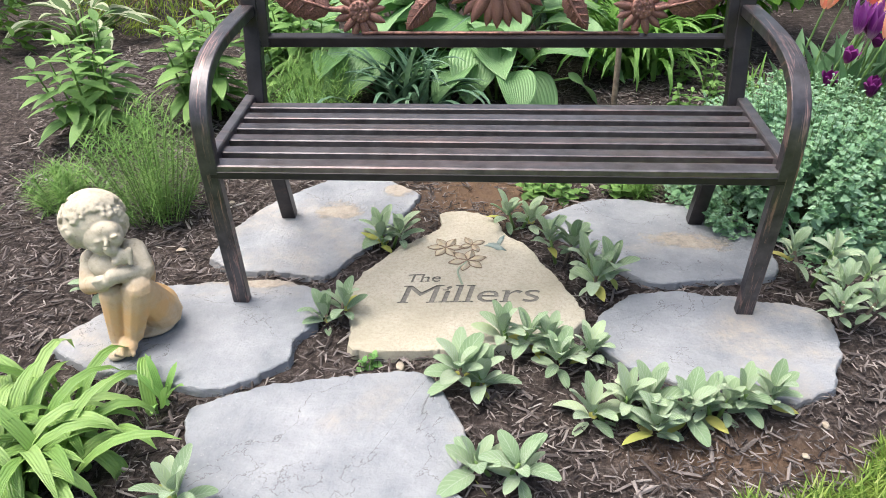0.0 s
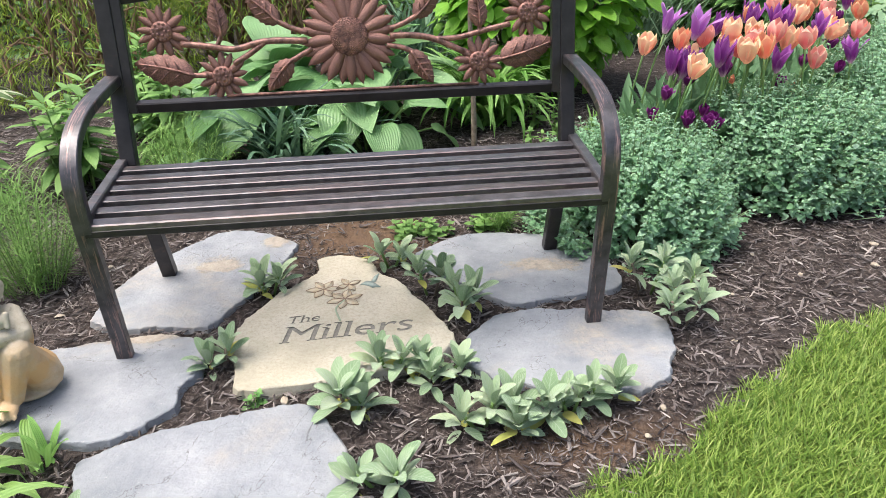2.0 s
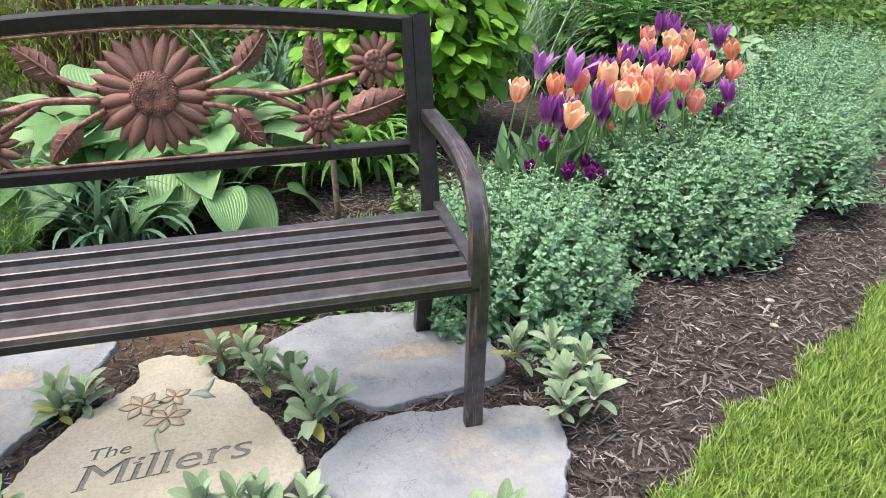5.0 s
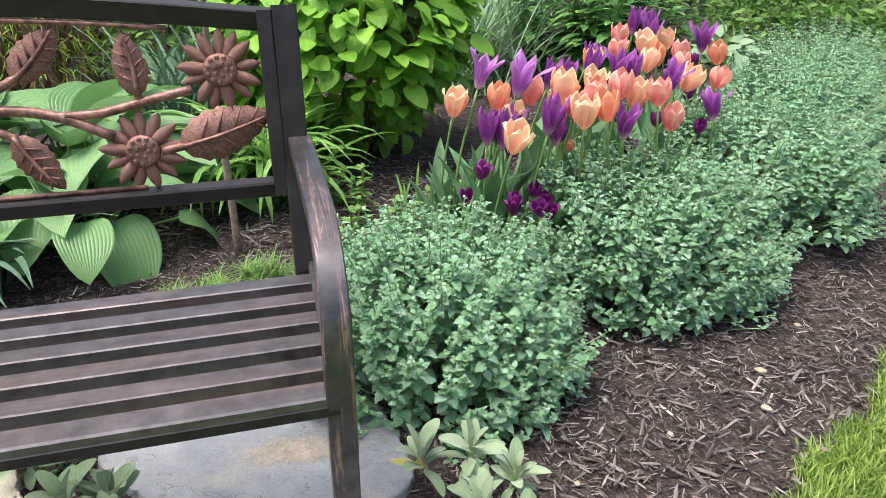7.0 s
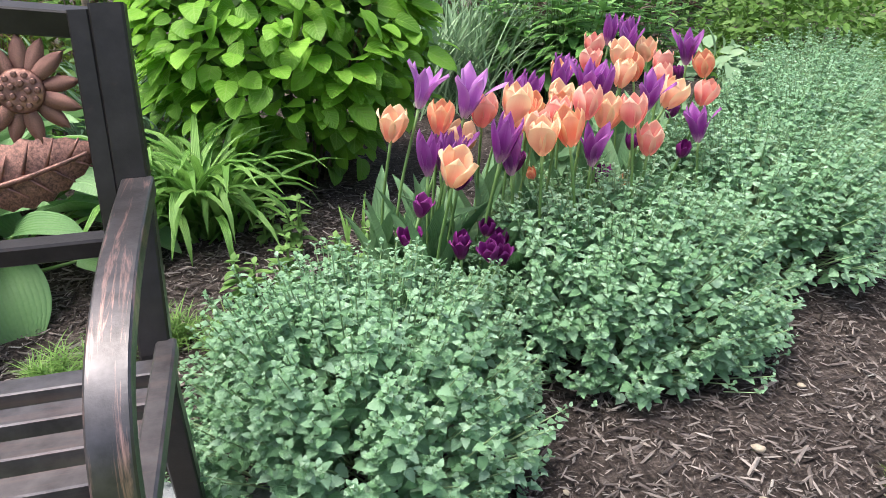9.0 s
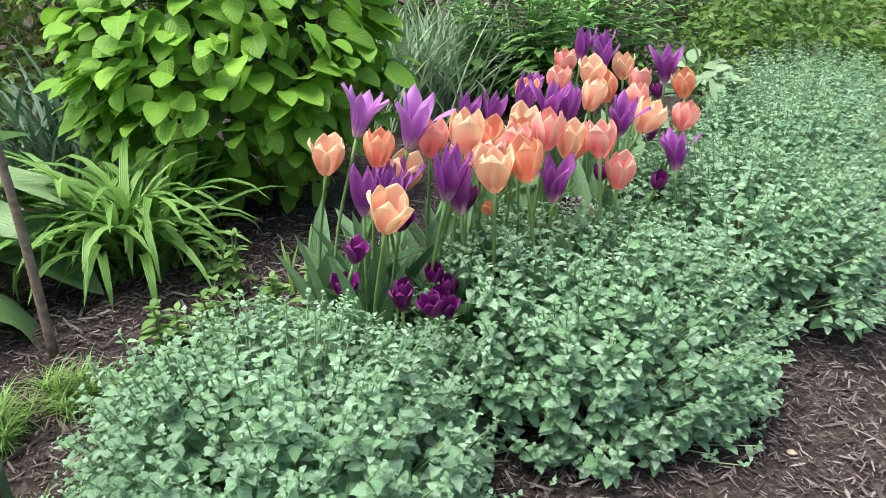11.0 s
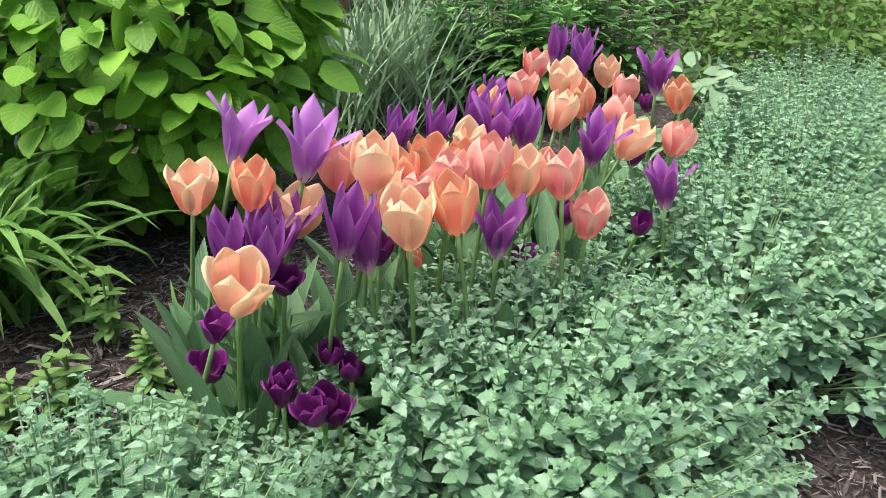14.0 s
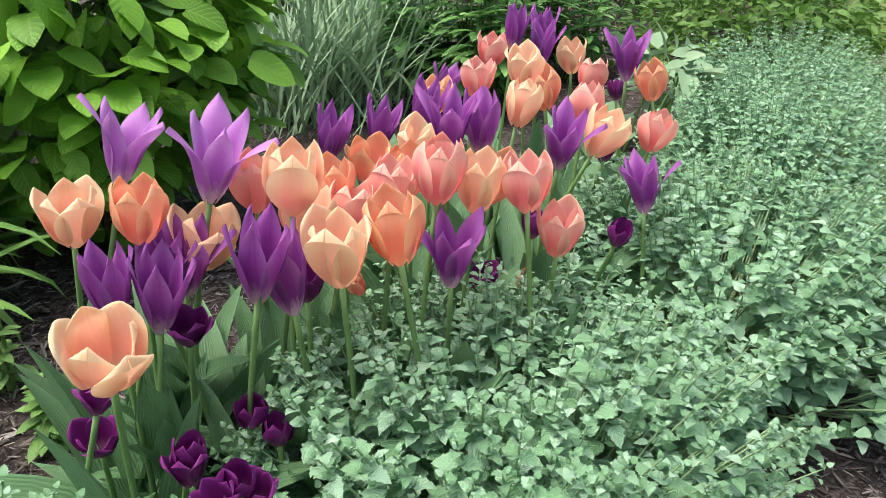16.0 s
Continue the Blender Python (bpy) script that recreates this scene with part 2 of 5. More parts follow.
def part(name, me, parent=None, label="", m=None, kind=""):
    """One mesh object under a thing or a part; the mesh is in world metres unless m poses it."""
    ob = new(name, me)
    if m is not None:
        ob.matrix_basis = m
    attach(ob, parent)
    return tagged(ob, label, kind=kind)


def crisp(ob, degrees=28):
    ob.data.set_sharp_from_angle(angle=radians(degrees))
    return ob


def thing(name, label, category, at=(0, 0, 0), group="", kind=""):
    ob = new(name)
    ob.empty_display_size = 0.05
    ob.location = at
    return tagged(ob, label, category, group, kind)


def join(pieces):
    """Pieces of (verts, faces, coords) as one."""
    vs, fs, us, k = [], [], [], 0
    for v, f, u in pieces:
        vs.append(np.asarray(v, float))
        us.append(np.asarray(u, float))
        fs += [[i + k for i in q] for q in f]
        k += len(v)
    return np.concatenate(vs), fs, np.concatenate(us)


def scatter(shape, turns, places, sizes):
    """Many copies of one shape as plain geometry."""
    v, f, u = shape
    v = np.asarray(v, float)
    allv = (np.einsum("nij,vj->nvi", turns, v) * np.asarray(sizes)[:, None, None] + np.asarray(places)[:, None]).reshape(-1, 3)
    k = np.arange(len(places)) * len(v)
    faces = []
    for q in f:
        faces.append((k[:, None] + np.array(q)[None]).tolist())
    return allv, [q for group in faces for q in group], np.tile(np.asarray(u, float), (len(places), 1))


def turns_to(ways, ups):
    """Turns that lay a shape's y along ways and its z near ups."""
    y = ways / np.linalg.norm(ways, axis=1, keepdims=True)
    x = np.cross(y, ups)
    x /= np.linalg.norm(x, axis=1, keepdims=True) + 1e-9
    z = np.cross(x, y)
    return np.stack([x, y, z], 2)


def leaf_shape(width, rows=5, profile=None, fold=0.2, curl=0.3, wave=0.0, teeth=0.0):
    """A leaf 1 long on +y, face up +z: a midrib and two halves, folded along it and curling down to the tip."""
    profile = profile or (lambda t: math.sin(math.pi * t ** 0.8) ** 0.8)
    v, f, u = [], [], []
    for i in range(rows + 1):
        t = i / rows
        a = curl * t
        y = t if abs(curl) < 1e-4 else math.sin(a) / curl
        z = 0 if abs(curl) < 1e-4 else -(1 - math.cos(a)) / curl
        w = 0.5 * width * max(profile(t), 0.02) * (1 + (teeth if i % 2 else -teeth))
        lift = fold * w + wave * width * math.sin(t * 9.0)
        v += [(-w, y, z + lift), (0, y, z), (w, y, z + fold * w - wave * width * math.sin(t * 8 + 1))]
        u += [(0, t), (0.5, t), (1, t)]
        if i:
            k = 3 * i
            f += [(k - 3, k - 2, k + 1, k), (k - 2, k - 1, k + 2, k + 1)]
    return v, f, u


def tube(points, radii, sides=6, cap=True):
    pts = [Vector(p) for p in points]
    v, f, u = [], [], []
    n = len(pts)
    side = None
    for i, p in enumerate(pts):
        d = (pts[min(i + 1, n - 1)] - pts[max(i - 1, 0)]).normalized()
        ref = side if side is not None else (Vector((1, 0, 0)) if abs(d.x) < 0.8 else Vector((0, 1, 0)))
        side = (ref - d * ref.dot(d)).normalized()
        other = d.cross(side)
        r = radii[i] if hasattr(radii, "__len__") else radii
        for s in range(sides):
            a = 2 * math.pi * s / sides
            v.append(p + (side * math.cos(a) + other * math.sin(a)) * r)
            u.append((s / sides, i / max(n - 1, 1)))
        if i:
            k = i * sides
            f += [(k - sides + s, k - sides + (s + 1) % sides, k + (s + 1) % sides, k + s) for s in range(sides)]
    if cap:
        f += [list(range(sides))[::-1], list(range((n - 1) * sides, n * sides))]
    return [tuple(p) for p in v], f, u


def bar(points, half_x, half_t, bevel=0.004, across=(1, 0, 0)):
    """A rectangular tube with eased edges swept along points; half_x along 'across', half_t square to it."""
    pts = [Vector(p) for p in points]
    ax = Vector(across).normalized()
    n = len(pts)
    v, f, u = [], [], []
    b = bevel
    ring = [(half_x - b, half_t), (half_x, half_t - b), (half_x, b - half_t), (half_x - b, -half_t), (b - half_x, -half_t), (-half_x, b - half_t), (-half_x, half_t - b), (b - half_x, half_t)]
    for i, p in enumerate(pts):
        d = (pts[min(i + 1, n - 1)] - pts[max(i - 1, 0)]).normalized()
        nrm = ax.cross(d).normalized()
        for a, c in ring:
            v.append(tuple(p + ax * a + nrm * c))
            u.append((a, i / n))
        if i:
            k = 8 * i
            f += [(k - 8 + s, k - 8 + (s + 1) % 8, k + (s + 1) % 8, k + s) for s in range(8)]
    f += [list(range(8))[::-1], list(range(8 * n - 8, 8 * n))]
    return v, f, u


def curve_through(points, steps=8):
    """Points on a smooth line through the given ones (Catmull-Rom)."""
    p = [np.array(q, float) for q in points]
    p = [2 * p[0] - p[1], *p, 2 * p[-1] - p[-2]]
    out = []
    for i in range(1, len(p) - 2):
        for k in range(steps):
            t = k / steps
            out.append(0.5 * (2 * p[i] + (p[i + 1] - p[i - 1]) * t + (2 * p[i - 1] - 5 * p[i] + 4 * p[i + 1] - p[i + 2]) * t * t + (3 * p[i] - p[i - 1] - 3 * p[i + 1] + p[i + 2]) * t ** 3))
    out.append(p[-2])
    return [tuple(q) for q in out]


def solid(shape, depth):
    """A one-sided shape made into a body: its outline goes back by depth along z."""
    v, f, u = shape
    n = len(v)
    v2 = list(v) + [(a, b, c - depth) for a, b, c in v]
    f2 = list(f) + [[i + n for i in q][::-1] for q in f]
    edges = {}
    for q in f:
        for a, b in zip(q, list(q[1:]) + [q[0]]):
            if (b, a) in edges:
                edges.pop((b, a))
            else:
                edges[(a, b)] = 1
    f2 += [(b, a, a + n, b + n) for a, b in edges]
    return v2, f2, list(u) + list(u)


# ---- ground ----
LAWN_EDGE = [(-30, -3.0), (-4, -1.25), (-1.5, -1.15), (-0.4, -1.0), (0.2, -0.72), (0.45, -0.56), (0.76, -0.39), (1.07, -0.17), (1.32, -0.05), (1.63, 0.1), (1.94, 0.28), (2.6, 0.74), (3.5, 1.6), (5.36, 3.64), (7.6, 6.2), (12, 12), (40, 60)]
edge_x, edge_y = np.array(LAWN_EDGE).T


def lawn_side(x, y):
    """Over 0 on the lawn, under 0 in the bed."""
    return np.interp(x, edge_x, edge_y) - y + 0.02 * np.sin(x * 17) + 0.012 * np.sin(x * 41 + 2)


def ground_z(x, y):
    t = np.clip((np.asarray(y) - 0.55) / 0.75, 0, 1)
    return 0.085 * t * t * (3 - 2 * t) - 0.004 + banked(x, y)


BANK_X, BANK_Y, BANK_STEP, BANK = -1.3, -1.1, 0.02, np.zeros((105, 125))


def banked(x, y):
    """How high the mulch is heaped against the stones."""
    gu = np.clip((np.asarray(x, float) - BANK_X) / BANK_STEP, 0, BANK.shape[1] - 1.001)
    gv = np.clip((np.asarray(y, float) - BANK_Y) / BANK_STEP, 0, BANK.shape[0] - 1.001)
    c, r = gu.astype(int), gv.astype(int)
    a, b = gu - c, gv - r
    return (BANK[r, c] * (1 - a) + BANK[r, c + 1] * a) * (1 - b) + (BANK[r + 1, c] * (1 - a) + BANK[r + 1, c + 1] * a) * b


def steps(lo, hi, fine, far):
    mid = list(np.arange(lo, hi, fine))
    out, d = [], fine
    x = hi
    while x < far:
        out.append(x)
        d *= 1.25
        x += d
    low, d, x = [], fine, lo
    while x > -far:
        d *= 1.25
        x -= d
        low.append(x)
    return np.array(low[::-1] + mid + out)


# ---- flagstones ----
def slab_outline(corners, rough, seed):
    """A closed ragged outline through the corners."""
    pts = [np.array(c, float) for c in corners]
    n = len(pts)
    out = []
    for i in range(n):
        a, b, c, d = pts[i - 1], pts[i], pts[(i + 1) % n], pts[(i + 2) % n]
        m = max(3, int(np.linalg.norm(c - b) / 0.009))
        for k in range(m):
            t = k / m
            soft = 0.5 * (2 * b + (c - a) * t + (2 * a - 5 * b + 4 * c - d) * t * t + (3 * b - a - 3 * c + d) * t ** 3)
            q = 0.55 * soft + 0.45 * (b + (c - b) * t)
            w = rough * (noise.noise((q[0] * 14, q[1] * 14, seed)) + 0.8 * noise.noise((q[0] * 45, q[1] * 45, seed + 3)) + 0.5 * noise.noise((q[0] * 120, q[1] * 120, seed + 6)))
            nrm = np.array([(c - b)[1], -(c - b)[0]]) / (np.linalg.norm(c - b) + 1e-9)
            out.append(q + nrm * w)
    return np.array(out)


def slab(outline, top, bottom, seed, relief=0.002, chip=0.012):
    """Top surface in rings towards the middle, a chipped, layered edge and a wider foot."""
    n = len(outline)
    mid = outline.mean(0)
    rings = [(0.0, bottom, 1.006), (0.35, bottom + 0.45 * (top - bottom), 1.004), (0.6, bottom + 0.8 * (top - bottom), 0.996)]
    v, f, u = [], [], []
    levels = []
    for s, z, scale in rings:
        levels.append([(*(mid + (p - mid) * scale + chip * (0.4 if s < 0.6 else 0.25) * np.array((noise.noise((p[0] * 30, p[1] * 30, z * 60 + seed)), noise.noise((p[1] * 30, p[0] * 30, z * 60 + seed + 5))))), z + (0.0 if s == 0 else 0.008) * noise.noise((p[0] * 16, p[1] * 16, seed + s)) + 0.003 * noise.noise((p[0] * 60, p[1] * 60, seed))) for p in outline])
    for scale in (0.992, 0.98, 0.9, 0.78, 0.6, 0.4, 0.2):
        drop = 0.0025 if scale == 0.992 else 0.0
        levels.append([(*(mid + (p - mid) * scale), top - drop + relief * noise.noise((*(mid + (p - mid) * scale) * 6, seed)) + 0.0006 * noise.noise((*(p * scale) * 40, seed))) for p in outline])
    for level in levels:
        v += level
    for j in range(len(levels) - 1):
        f += [(j * n + i, j * n + (i + 1) % n, (j + 1) * n + (i + 1) % n, (j + 1) * n + i) for i in range(n)]
    v.append((*mid, top + relief * noise.noise((*mid * 6, seed))))
    k = (len(levels) - 1) * n
    f += [(k + i, k + (i + 1) % n, len(v) - 1) for i in range(n)]
    f.append(list(range(n))[::-1])
    return v, f, [(p[0], p[1]) for p in v]


def ccw(points):
    p = np.array(points)
    area = np.sum(p[:, 0] * np.roll(p[:, 1], -1) - np.roll(p[:, 0], -1) * p[:, 1])
    return p if area > 0 else p[::-1]


STONES = [
    ("pale grey slate flagstone with a tan scaly patch under the bench", 0.036, [(-0.75, 0.19), (-0.72, 0.38), (-0.63, 0.54), (-0.48, 0.69), (-0.38, 0.70), (-0.21, 0.57), (-0.27, 0.39), (-0.34, 0.25), (-0.42, 0.11), (-0.56, 0.13), (-0.64, 0.13)]),
    ("blue-grey slate flagstone with layered edge under the statue", 0.04, [(-0.99, -0.18), (-0.93, -0.08), (-0.82, 0.05), (-0.61, 0.085), (-0.53, 0.09), (-0.41, 0.04), (-0.40, -0.08), (-0.44, -0.16), (-0.43, -0.22), (-0.51, -0.29), (-0.59, -0.32), (-0.73, -0.29), (-0.88, -0.26)]),
    ("large pale blue-grey slate flagstone with tan blotches in mulch", 0.036, [(-0.58, -0.80), (-0.58, -0.47), (-0.60, -0.36), (-0.46, -0.29), (-0.31, -0.26), (-0.19, -0.235), (-0.12, -0.25), (-0.07, -0.34), (-0.04, -0.41), (-0.03, -0.47), (-0.06, -0.53), (-0.02, -0.60), (-0.1, -0.78), (-0.35, -0.84)]),
    ("grey slate flagstone with a rusty scale behind the bench leg", 0.036, [(0.16, 0.45), (0.33, 0.56), (0.53, 0.53), (0.71, 0.47), (0.75, 0.23), (0.71, 0.15), (0.51, 0.12), (0.40, 0.11), (0.29, 0.23), (0.19, 0.34)]),
    ("smooth blue-grey slate flagstone under the bench leg", 0.036, [(0.26, -0.03), (0.34, 0.06), (0.47, 0.08), (0.64, 0.05), (0.76, 0.03), (0.79, -0.03), (0.78, -0.12), (0.71, -0.26), (0.62, -0.30), (0.54, -0.27), (0.41, -0.26), (0.30, -0.21), (0.24, -0.12)]),
]
outlines = []
for n, (label, top, corners) in enumerate(STONES):
    line = slab_outline(ccw(corners), 0.008, 11 + n)
    outlines.append(line)
    stone = new("flagstone", mesh_of("flagstone", *slab(line, top, -0.012, 3 + n), SLATE))
    crisp(stone)
    tagged(stone, label, "flagstone", "flagstones round the bench")

# engraved stone
name_line = slab_outline(ccw([(-0.14, 0.44), (-0.07, 0.46), (0.01, 0.42), (0.05, 0.33), (0.10, 0.27), (0.19, 0.08), (0.225, -0.02), (0.21, -0.08), (0.12, -0.14), (-0.13, -0.18), (-0.30, -0.18), (-0.32, -0.07), (-0.35, 0.04), (-0.26, 0.23), (-0.14, 0.35)]), 0.008, 31)
outlines.append(name_line)
NAME_TOP = 0.044

# mulch heaped against the stones
rim = np.concatenate(outlines)
for r in range(BANK.shape[0]):
    for c in range(BANK.shape[1]):
        near = np.hypot(rim[:, 0] - BANK_X - c * BANK_STEP, rim[:, 1] - BANK_Y - r * BANK_STEP).min()
        BANK[r, c] = 0.021 * np.clip((0.16 - near) / 0.1, 0, 1)

gx, gy = steps(-1.8, 3.0, 0.03, 160), steps(-1.3, 2.4, 0.03, 160)
X, Y = np.meshgrid(gx, gy)
core = np.clip(1.5 - np.maximum(np.abs(X - 0.6) / 2.4, np.abs(Y - 0.5) / 2.0) * 0.8, 0, 1)
lumps = np.array([noise.noise((x * 9, y * 9, 0.3)) + 0.6 * noise.noise((x * 23, y * 23, 1.7)) for x, y in zip(X.ravel(), Y.ravel())]).reshape(X.shape)
inside = np.clip(lawn_side(X, Y) / 0.03 + 0.5, 0, 1)
Z = ground_z(X, Y) + 0.008 * lumps * core
nx, ny = len(gx), len(gy)
cells = [(j * nx + i, j * nx + i + 1, (j + 1) * nx + i + 1, (j + 1) * nx + i) for j in range(ny - 1) for i in range(nx - 1)]
ground_mesh = mesh_of("ground", np.stack([X, Y, Z], -1).reshape(-1, 3), cells, None, MULCH)
for key, value in (("lawn", inside), ("soil", np.clip(1.6 - np.hypot((X - 0.0) / 0.22, (Y - 0.62) / 0.2), 0, 1) + 0.7 * np.clip(1.4 - np.hypot((X - 0.5) / 0.22, (Y + 0.42) / 0.07), 0, 1))):
    ground_mesh.attributes.new(key, "FLOAT", "POINT").data.foreach_set("value", np.clip(value, 0, 1).ravel())
tagged(new("ground", ground_mesh), "dark brown bark mulch bed meeting a mown lawn", "ground", kind="structure")



def lettering(text, x, y, size, turn, shear, z, depth):
    c = bpy.data.curves.new("lettering", "FONT")
    c.body, c.size, c.extrude, c.shear, c.resolution_u = text, size, depth, shear, 3
    ob = new("lettering", c)
    ob.matrix_basis = pose(x, y, z, 0, 0, turn)
    bpy.context.view_layer.update()
    me = bpy.data.meshes.new_from_object(ob.evaluated_get(bpy.context.evaluated_depsgraph_get()))
    me.transform(ob.matrix_basis)
    bpy.data.objects.remove(ob)
    return me


name_stone = new("name_stone", mesh_of("name_stone", *slab(name_line, NAME_TOP, -0.012, 41, 0.0015), LIMESTONE))
crisp(name_stone)
tagged(name_stone, "tan sandstone boulder engraved with a family name and flowers", "engraved stone")
letters = []
for words, x, y, size, wide in (("The", -0.208, 0.08, 0.05, 1.12), ("Millers", -0.222, -0.008, 0.104, 1.24)):
    here = pose(x, y, NAME_TOP + 0.0012, 0, 0, 3.2) @ Matrix.Diagonal((wide, 1, 1, 1))
    cut = lettering(words, 0, 0, size, 0, 0.2, 0, 0.0035)
    serifs = []
    for k, letter in enumerate(words):
        upto = np.array([p.co for p in lettering(words[:k + 1], 0, 0, size, 0, 0.0, 0, 0.001).vertices])
        alone = np.array([p.co for p in lettering(letter, 0, 0, size, 0, 0.0, 0, 0.001).vertices])
        right, width = upto[:, 0].max(), np.ptp(alone[:, 0])
        left, top, stem = right - width, alone[:, 1].max(), 0.09 * size
        feet = {"M": (left + stem / 2, right - stem / 2), "h": (left + stem / 2, right - stem / 2), "i": ((left + right) / 2,), "l": ((left + right) / 2,), "r": (left + stem / 2,), "T": ((left + right) / 2,)}.get(letter, ())
        for q in feet:
            serifs.append((q, 0.0, 0.105 * size))
        for q in feet[:1] if letter not in "iT" else ():
            serifs.append((q - 0.045 * size, top - 0.035 * size, 0.07 * size))
        if letter == "M":
            serifs.append((right - stem / 2 + 0.03 * size, top - 0.035 * size, 0.08 * size))
        if letter == "i":
            serifs.append((left - 0.0 * size, 0.475 * size, 0.06 * size))
    boxes = []
    for q, low, half in serifs:
        tall = 0.034 * size
        ring = [(q - half + 0.2 * low, low), (q + half + 0.2 * low, low), (q + half + 0.2 * (low + tall), low + tall), (q - half + 0.2 * (low + tall), low + tall)]
        boxes.append(([(*p, z) for z in (-0.0037, 0.0037) for p in ring], [(3, 2, 1, 0), (4, 5, 6, 7), (0, 1, 5, 4), (1, 2, 6, 5), (2, 3, 7, 6), (3, 0, 4, 7)], [(0, 0)] * 8))
    for me in [cut] + [mesh_of("serif", *b, ENGRAVING, smooth=False) for b in boxes]:
        me.transform(here)
        me.materials.clear()
        me.materials.append(ENGRAVING)
    letters.append(cut)
    letters += [me for me in bpy.data.meshes if me.name.startswith("serif") and me not in letters]
for cut in letters:
    cutter = new("cutter", cut)
    carve = name_stone.modifiers.new("carve", "BOOLEAN")
    carve.operation, carve.object, carve.solver, carve.material_mode = "DIFFERENCE", cutter, "EXACT", "TRANSFER"
    bpy.context.view_layer.update()
    carved = bpy.data.meshes.new_from_object(name_stone.evaluated_get(bpy.context.evaluated_depsgraph_get()))
    name_stone.modifiers.clear()
    bpy.data.objects.remove(cutter)
    if len(carved.polygons) > len(name_stone.data.polygons):
        name_stone.data = carved
    else:
        cut.transform(Matrix.Translation((0, 0, -0.0028)))
        part("lettering", cut, name_stone, "grey engraved letters")
crisp(name_stone)


def flat_line(points, width, z, closed=False):
    pts = np.array(points, float)
    d = np.gradient(pts, axis=0)
    nrm = np.stack([-d[:, 1], d[:, 0]], 1)
    nrm /= np.linalg.norm(nrm, axis=1, keepdims=True) + 1e-9
    a, b = pts + nrm * width / 2, pts - nrm * width / 2
    n = len(pts)
    v = [(*q, z) for q in a] + [(*q, z) for q in b]
    return solid((v, [(i, i + n, i + n + 1, i + 1) for i in range(n - 1)], [(0, 0)] * (2 * n)), 0.0015)


def petal_line(cx, cy, ang, length, width):
    t = np.linspace(0, 1, 13)
    w = width * np.sin(math.pi * t) * 0.5
    xs, ys = np.r_[t * length, t[::-1] * length], np.r_[w, -w[::-1]]
    return np.stack([cx + xs * math.cos(ang) - ys * math.sin(ang), cy + xs * math.sin(ang) + ys * math.cos(ang)], 1)


lines, washes = [], []
for cx, cy, r, petals, a0 in ((-0.055, 0.185, 0.052, 6, 0.3), (-0.115, 0.245, 0.05, 6, 0.0), (-0.045, 0.262, 0.04, 4, 0.5)):
    for k in range(petals):
        ring = petal_line(cx, cy, a0 + k * 2 * math.pi / petals, r, r * 0.5)
        lines.append(flat_line(ring, 0.001, NAME_TOP + 0.003))
        n = len(ring)
        washes.append(solid(([(*q, NAME_TOP + 0.002) for q in ring], [list(range(n))], [(0, 0)] * n), 0.0015))
part("flower_outline", mesh_of("flower_outline", *join(lines), BROWN_LINE), name_stone, "brown etched flower outlines")
part("flower_tint", mesh_of("flower_tint", *join(washes), ORANGE_WASH), name_stone, "faded orange flower tint")
part("flower_stalk", mesh_of("flower_stalk", *flat_line(curve_through([(-0.055, 0.18), (-0.078, 0.14), (-0.072, 0.10), (-0.065, 0.075)]), 0.005, NAME_TOP + 0.0025), GREEN_WASH), name_stone, "pale green stalk")
body = [(-0.012, 0.258), (0.002, 0.272), (0.018, 0.274), (0.03, 0.262), (0.048, 0.235), (0.036, 0.238), (0.024, 0.236), (0.012, 0.248), (0.0, 0.255)]
wing = [(0.02, 0.27), (0.03, 0.3), (0.045, 0.318), (0.04, 0.29), (0.032, 0.265)]
tints = [solid(([(*q, NAME_TOP + 0.0025) for q in ring][::-1], [list(range(len(ring)))], [(0, 0)] * len(ring)), 0.0015) for ring in (body, wing)]
part("teal_motif", mesh_of("teal_motif", *join(tints), TEAL_WASH), name_stone, "faded teal painted motif")


# ---- bench ----
bench = thing("garden_bench", "dark bronze metal garden bench with cast copper sunflower back", "bench", (0, 0.2, 0.036))
BACK_LOW, BACK_TOP = (0.362, 0.56), (0.414, 0.85)


def back_y(z):
    return BACK_LOW[0] + (z - BACK_LOW[1]) * (BACK_TOP[0] - BACK_LOW[0]) / (BACK_TOP[1] - BACK_LOW[1])


for k in range(6):
    y = -0.036 + k * 0.0602
    z = 0.4165 + 0.0022 * k
    if k == 0:
        shape = bar([(-0.592, y, z), (0.592, y, z)], 0.02, 0.010, 0.003, (0, 1, 0))
        # shade on the lip's upright face is put into the colour: darker bronze than slats
        part("front_lip", mesh_of("front_lip", *bar([(-0.592, y - 0.0145, z - 0.0125), (0.592, y - 0.0145, z - 0.0125)], 0.007, 0.009, 0.002, (0, 1, 0)), BRONZE, smooth=False), bench, "front edge of the seat, coloured dark for its shaded face")
    else:
        shape = bar([(-0.592, y, z - 0.003), (0.592, y, z - 0.003)], 0.0172, 0.013, 0.002, (0, 1, 0))
    part("slat", mesh_of("slat", *shape, BRONZE_SLAT, smooth=False), bench, "worn dark bronze seat slat")
